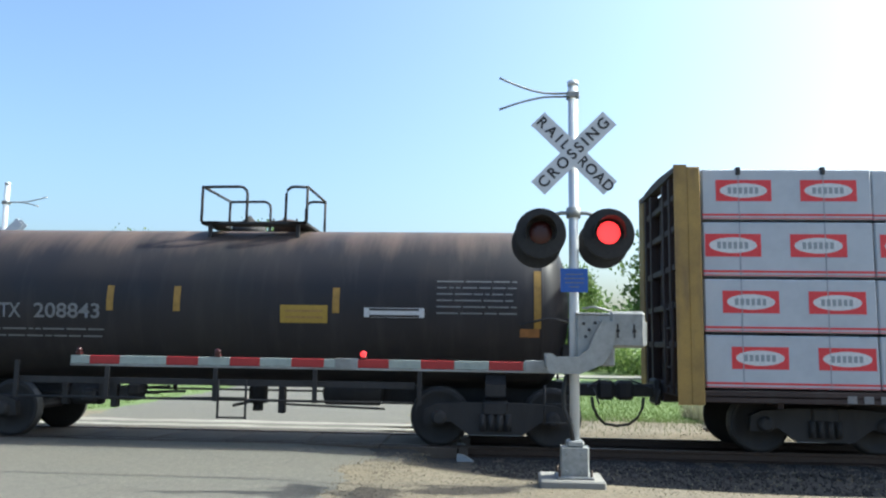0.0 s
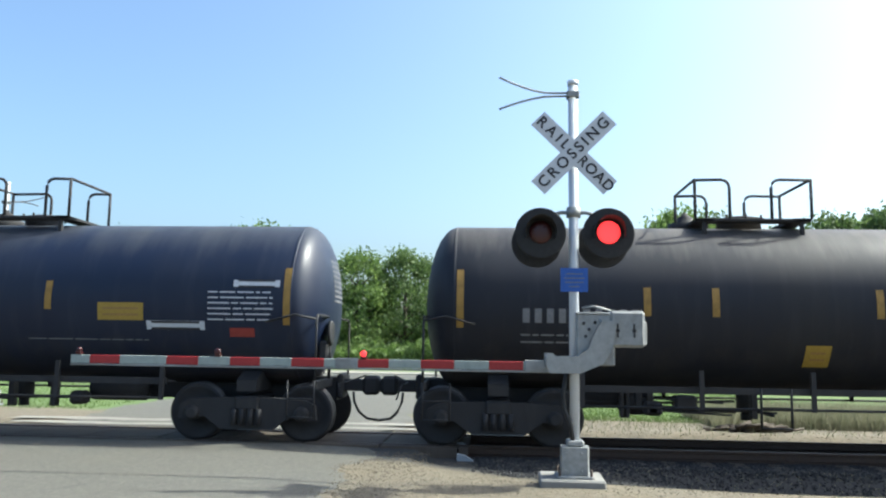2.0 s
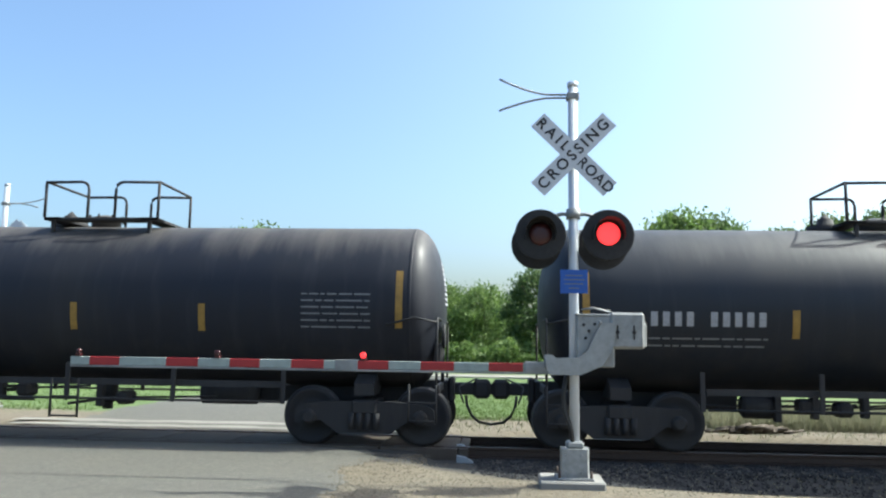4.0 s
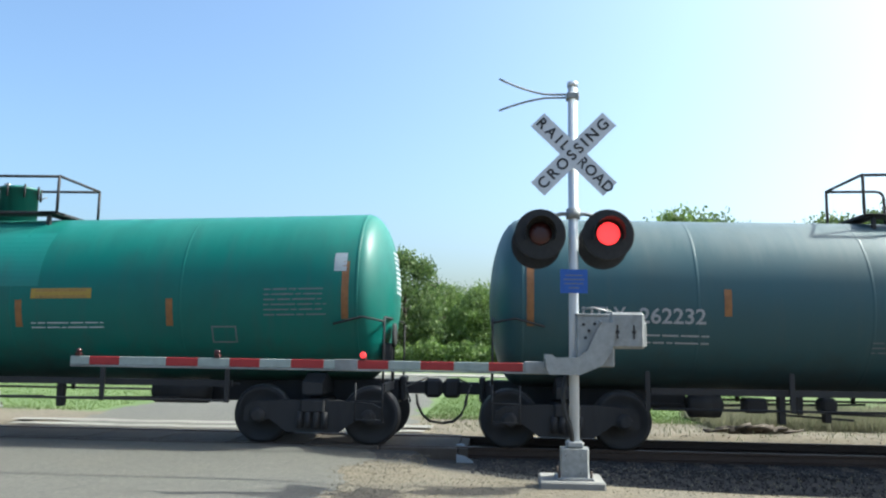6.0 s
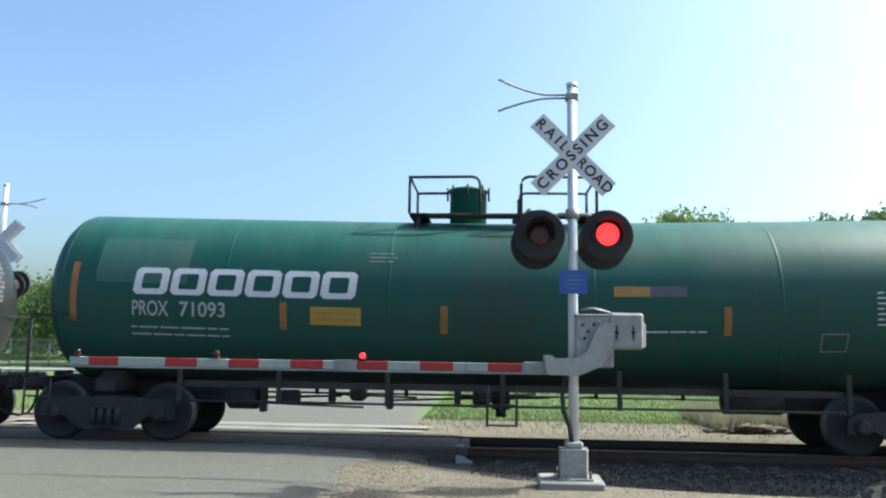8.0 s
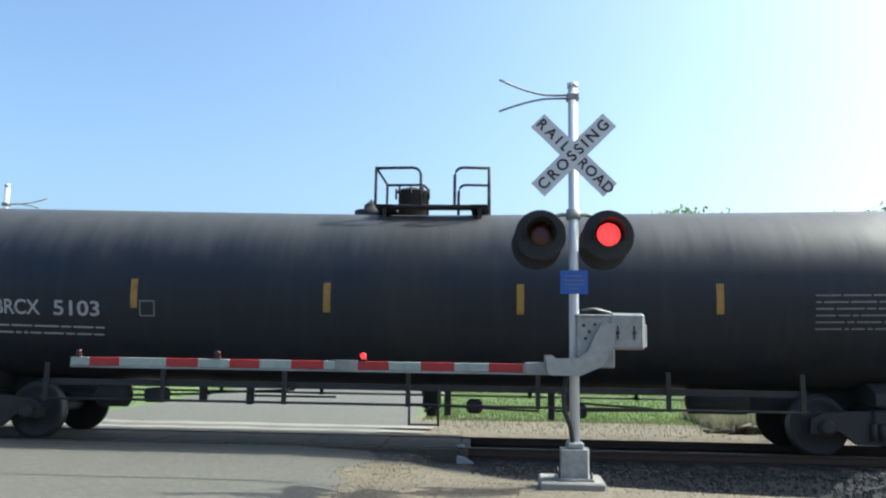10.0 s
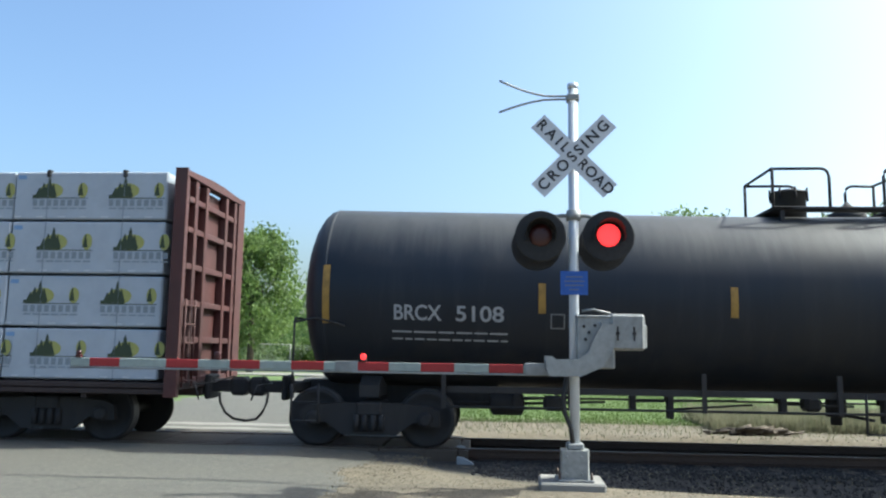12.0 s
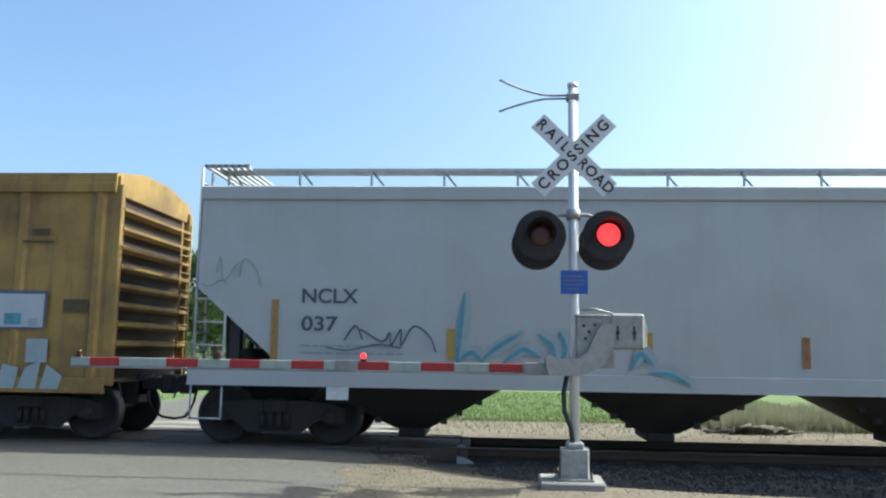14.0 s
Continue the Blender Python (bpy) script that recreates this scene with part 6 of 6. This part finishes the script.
# ---- trees, shrubs, fence and grass behind ----
def tree(x, y, top, spread_r, mat, label, seed, low=0.25, clumps=90, bare=False):
    """A tapered trunk with limbs and a crown of many small leaves in uneven clumps."""
    rnd = random.Random(seed)
    z0 = height(x, y) - 0.1
    thing = tagged(new("tree"), label, "tree")
    thing.matrix_basis = pose(x, y, z0)
    H = top - z0
    bm = bmesh.new()
    pts = [(0, 0, 0), (0.05, 0.02, H * 0.25), (-0.06, 0.05, H * 0.5), (0.03, -0.04, H * 0.78)]
    pipe(bm, pts, [0.028 * H, 0.022 * H, 0.014 * H, 0.004 * H], 8)
    tips = []
    for i in range(14 if not bare else 40):
        a, zz = rnd.uniform(0, math.tau), H * rnd.uniform(low, 0.75)
        r = spread_r * rnd.uniform(0.45, 0.95)
        tip = (r * math.cos(a), r * math.sin(a), min(H * 0.97, zz + r * rnd.uniform(0.4, 0.9)))
        pipe(bm, [(0, 0, zz), (tip[0] * 0.5, tip[1] * 0.5, zz + (tip[2] - zz) * 0.35), tip], [0.010 * H, 0.006 * H, 0.0015 * H], 5)
        tips.append(tip)
    part("trunk", bm, "bark", thing)
    if bare:
        return thing
    verts, faces = [], []
    for c in range(clumps):
        u = rnd.uniform(0, 1)
        zz = H * (low + (1.0 - low) * u)
        wide = spread_r * math.sin(math.pi * min(1, max(0.06, 0.16 + 0.80 * u))) ** 0.6
        a, rr = rnd.uniform(0, math.tau), wide * math.sqrt(rnd.uniform(0.15, 1.0))
        cx, cy, cz = rr * math.cos(a), rr * math.sin(a), zz * rnd.uniform(0.95, 1.0)
        size = spread_r * rnd.uniform(0.14, 0.30)
        for _ in range(75):
            d = Vector((rnd.gauss(0, 1), rnd.gauss(0, 1), rnd.gauss(0, 0.8))) * size * 0.55
            s = rnd.uniform(0.07, 0.17)
            q = Euler((rnd.uniform(0, 6.3), rnd.uniform(0, 6.3), rnd.uniform(0, 6.3))).to_matrix()
            k = len(verts)
            for p in ((-s, 0, 0), (0, -s * 0.55, 0), (s, 0, 0), (0, s * 0.55, 0)):
                v = q @ Vector(p)
                verts.append((cx + d.x + v.x, cy + d.y + v.y, cz + d.z + v.z))
            faces.append((k, k + 1, k + 2, k + 3))
    me = bpy.data.meshes.new("crown")
    me.from_pydata(verts, [], faces)
    me.materials.append(MAT[mat])
    shared("crown", me, thing)
    return thing


# (x, y, top, spread, leaves, low)
WOOD = [(-25.2, 52, 8.7, 3.4, "leaf_dark", 0.22), (-33, 60, 6.6, 4.0, "leaf_dark", 0.25), (-42, 64, 7.4, 4.5, "leaf_dark", 0.2),
        (-14.9, 47.5, 8.7, 3.0, "leaf", 0.2), (-19.0, 53, 9.0, 2.8, "leaf_dark", 0.2), (-10.2, 58, 8.4, 2.9, "leaf", 0.12), (-6.8, 60, 8.8, 3.0, "leaf_dark", 0.12),
        (-4.6, 75, 7.3, 3.4, "leaf", 0.1), (-0.8, 72, 7.0, 3.4, "leaf", 0.1), (3.7, 60, 7.7, 3.0, "leaf_dark", 0.12), (5.6, 56, 7.0, 2.4, "leaf", 0.12),
        (8.9, 38, 7.9, 2.5, "leaf", 0.28), (11.3, 40, 8.2, 2.2, "leaf_dark", 0.28), (14.0, 44, 7.3, 2.0, "leaf", 0.12), (16.7, 46, 8.7, 1.9, "leaf_dark", 0.15),
        (19.0, 45, 9.0, 2.4, "leaf_dark", 0.15), (22.0, 45, 9.4, 2.8, "leaf_dark", 0.15), (26.0, 47, 10.0, 3.2, "leaf", 0.15), (31.0, 50, 10.4, 3.6, "leaf_dark", 0.2),
        (-52, 70, 10.0, 5.0, "leaf_dark", 0.2), (38, 54, 10.6, 4.2, "leaf_dark", 0.2)]
for i, (x, y, top, r, m, low) in enumerate(WOOD):
    tree(x, y, top, r, m, "bright green leafy tree at the edge of the grass" if m == "leaf" else "dark green leafy tree at the edge of the grass", 40 + i, low, 190)
tree(-48.5, 80, 9.6, 3.0, "leaf", "bare grey-brown tree behind the field", 90, 0.3, 0, True)
tree(-5.2, 66, 9.0, 1.6, "leaf", "bare thin tree among leafy ones", 91, 0.3, 0, True)


def leaf_bank(name, count, area, size, mat, label, seed, tall):
    """Shrubs or grass as one joined mesh of small blades and leaves."""
    rnd = random.Random(seed)
    verts, faces = [], []
    for _ in range(count):
        x, y, z = area(rnd)
        s = rnd.uniform(*size)
        a = rnd.uniform(0, math.tau)
        k = len(verts)
        if tall:
            dx, dy = math.cos(a) * 0.012, math.sin(a) * 0.012
            lx, ly = rnd.gauss(0, 0.25) * s, rnd.gauss(0, 0.25) * s
            verts += [(x - dx, y - dy, z - 0.02), (x + dx, y + dy, z - 0.02), (x + lx, y + ly, z + s)]
            faces.append((k, k + 1, k + 2))
        else:
            q = Euler((rnd.uniform(0, 6.3), rnd.uniform(0, 6.3), a)).to_matrix()
            for p in ((-s, 0, 0), (0, -s * 0.5, 0), (s, 0, 0), (0, s * 0.5, 0)):
                v = q @ Vector(p)
                verts.append((x + v.x, y + v.y, z + v.z))
            faces.append((k, k + 1, k + 2, k + 3))
    me = bpy.data.meshes.new(name)
    me.from_pydata(verts, [], faces)
    me.materials.append(MAT[mat])
    return tagged(new(name, me), label, "plants", kind="stuff")


def shrub_area(x0, x1, y0, y1, h):
    def area(r):
        x = r.uniform(x0, x1)
        y = r.uniform(y0, y1)
        top = h * (0.55 + 0.45 * noise.noise((x * 0.45, y * 0.3, 5.0)) + 0.3 * noise.noise((x * 1.3, y, 2.0)))
        return x, y, height(x, y) + max(0.0, top) * r.random() ** 0.6
    return area


leaf_bank("shrubs", 26000, shrub_area(-14, 8, 52, 57, 2.6), (0.08, 0.2), "leaf", "bright green shrubs under the trees", 5, False)
leaf_bank("shrubs", 24000, shrub_area(7, 40, 47, 52, 2.6), (0.08, 0.2), "leaf", "bright green shrubs under the trees", 6, False)
leaf_bank("shrubs", 16000, shrub_area(-60, -16, 62, 70, 3.4), (0.1, 0.24), "leaf_dark", "dark green shrubs behind the fence", 7, False)
leaf_bank("far_woods", 40000, shrub_area(-220, 220, 110, 130, 9.0), (0.3, 0.8), "leaf_dark", "far line of woods", 8, False)
leaf_bank("lawn", 30000, lambda r: (lambda x, y: (x, y, height(x, y)))(r.uniform(-1.6, 9), 18.0 + 12 * r.random() ** 1.5), (0.03, 0.08), "grass", "mown green grass beyond the gravel", 9, True)
leaf_bank("lawn", 12000, lambda r: (lambda x, y: (x, y, height(x, y)))(r.uniform(-22, -9.6), 18.5 + 12 * r.random() ** 1.5), (0.03, 0.08), "grass", "mown green grass beyond the gravel", 10, True)
leaf_bank("tall_grass", 16000, lambda r: (lambda x, y: (x, y, height(x, y)))(4.6 + 9 * r.random(), 17.0 + 3.0 * r.random()), (0.25, 0.55), "dry_grass", "pale tall dry grass by the track", 12, True)
leaf_bank("weeds", 2600, lambda r: (lambda x, y: (x, y, height(x, y)))(r.uniform(-1.6, 12), 15.3 + 3.0 * r.random() ** 0.6), (0.03, 0.12), "dry_grass", "sparse dry weeds in the gravel", 13, True)
rnd = random.Random(21)
pile = bmesh.new()
for _ in range(46):
    x, y = 5.2 + rnd.gauss(0, 0.38), 16.45 + rnd.gauss(0, 0.12)
    z = height(x, y) + 0.03 + 0.14 * rnd.random() * max(0, 1 - abs(x - 5.2) / 0.9)
    a = rnd.uniform(-0.6, 0.6)
    w = rnd.uniform(0.12, 0.3)
    pipe(pile, [(x - w * math.cos(a), y - w * math.sin(a), z - 0.02), (x + w * math.cos(a), y + w * math.sin(a), z + rnd.uniform(-0.03, 0.06))], rnd.uniform(0.02, 0.05), 5)
tagged(part("scrap_pile", pile, "tie"), "low heap of dark broken timber by the track", "scrap pile", kind="stuff")

fence = tagged(new("chain_link_fence"), "grey chain-link fence before the trees", "fence")
fy = 49.0
bm = bmesh.new()
for i in range(13):
    x = -44 + 2.6 * i
    b2 = bmesh.new()
    pipe(b2, [(x, fy, height(x, fy) - 0.1), (x, fy, height(x, fy) + 1.75)], 0.035, 6)
    part("post", b2, "galv", fence)
for z in (0.1, 1.7):
    pipe(bm, [(-44, fy, 0.02 + z), (-12.8, fy, 0.02 + z)], 0.025, 5)
part("top_rail", bm, "galv", fence)
bm = bmesh.new()
for i in range(330):
    x = -44 + 31.2 * i / 330
    for d in (-1, 1):
        pipe(bm, [(x, fy, 0.08), (x + d * 1.6, fy, 1.7)], 0.004, 3)
part("wire_mesh", bm, "galv", fence)


# ---- what moves ----
def flash_rows(right):
    """Half turns of a lens: the right-hand lights glow for the first half of each second or so, the left-hand ones for the rest."""
    ang = 0.0 if right else 180.0
    rows = [(0.0, ang)]
    for n in range(15):
        for at in (0.40 + 0.992 * n, 0.87 + 0.992 * n):
            if at > 13.8:
                continue
            rows.append((at - 0.05, ang))
            rows += [(at + k / 30, ang + 60 * k) for k in range(4)]
            ang += 180
            rows.append((at + 0.14, ang))
    rows.append((14.0, ang))
    return rows


def motions():
    for car, mid in CARS:
        walk(car, [(0.5 * k, pose(mid + travelled(0.5 * k), TRACK_Y, 0)) for k in range(29)])
    spin = 88.0                      # degrees in a thirtieth of a second
    for car, mid in CARS:
        first = next((k for k in range(421) if mid + travelled(k / 30) > -26), 420)
        last = next((k for k in range(421) if mid + travelled(k / 30) > 24), 420)
        for bogie in car.children:
            for wheel in bogie.children:
                if wheel.name.startswith("wheelset"):
                    at = wheel.matrix_basis.translation.copy()
                    rows = [(0.0, 0.0)] + [(k / 30, spin * (k - first)) for k in range(max(1, first), min(420, last))]
                    rows.append((14.0, rows[-1][1] + spin))
                    walk(wheel, [(t, pose(at.x, at.y, at.z, 0, a, 0)) for t, a in rows])
    for lens, right in ROTORS:
        at = lens.matrix_basis.translation.copy()
        walk(lens, [(t, pose(at.x, at.y, at.z, 0, 0, a)) for t, a in flash_rows(right)])


motions()
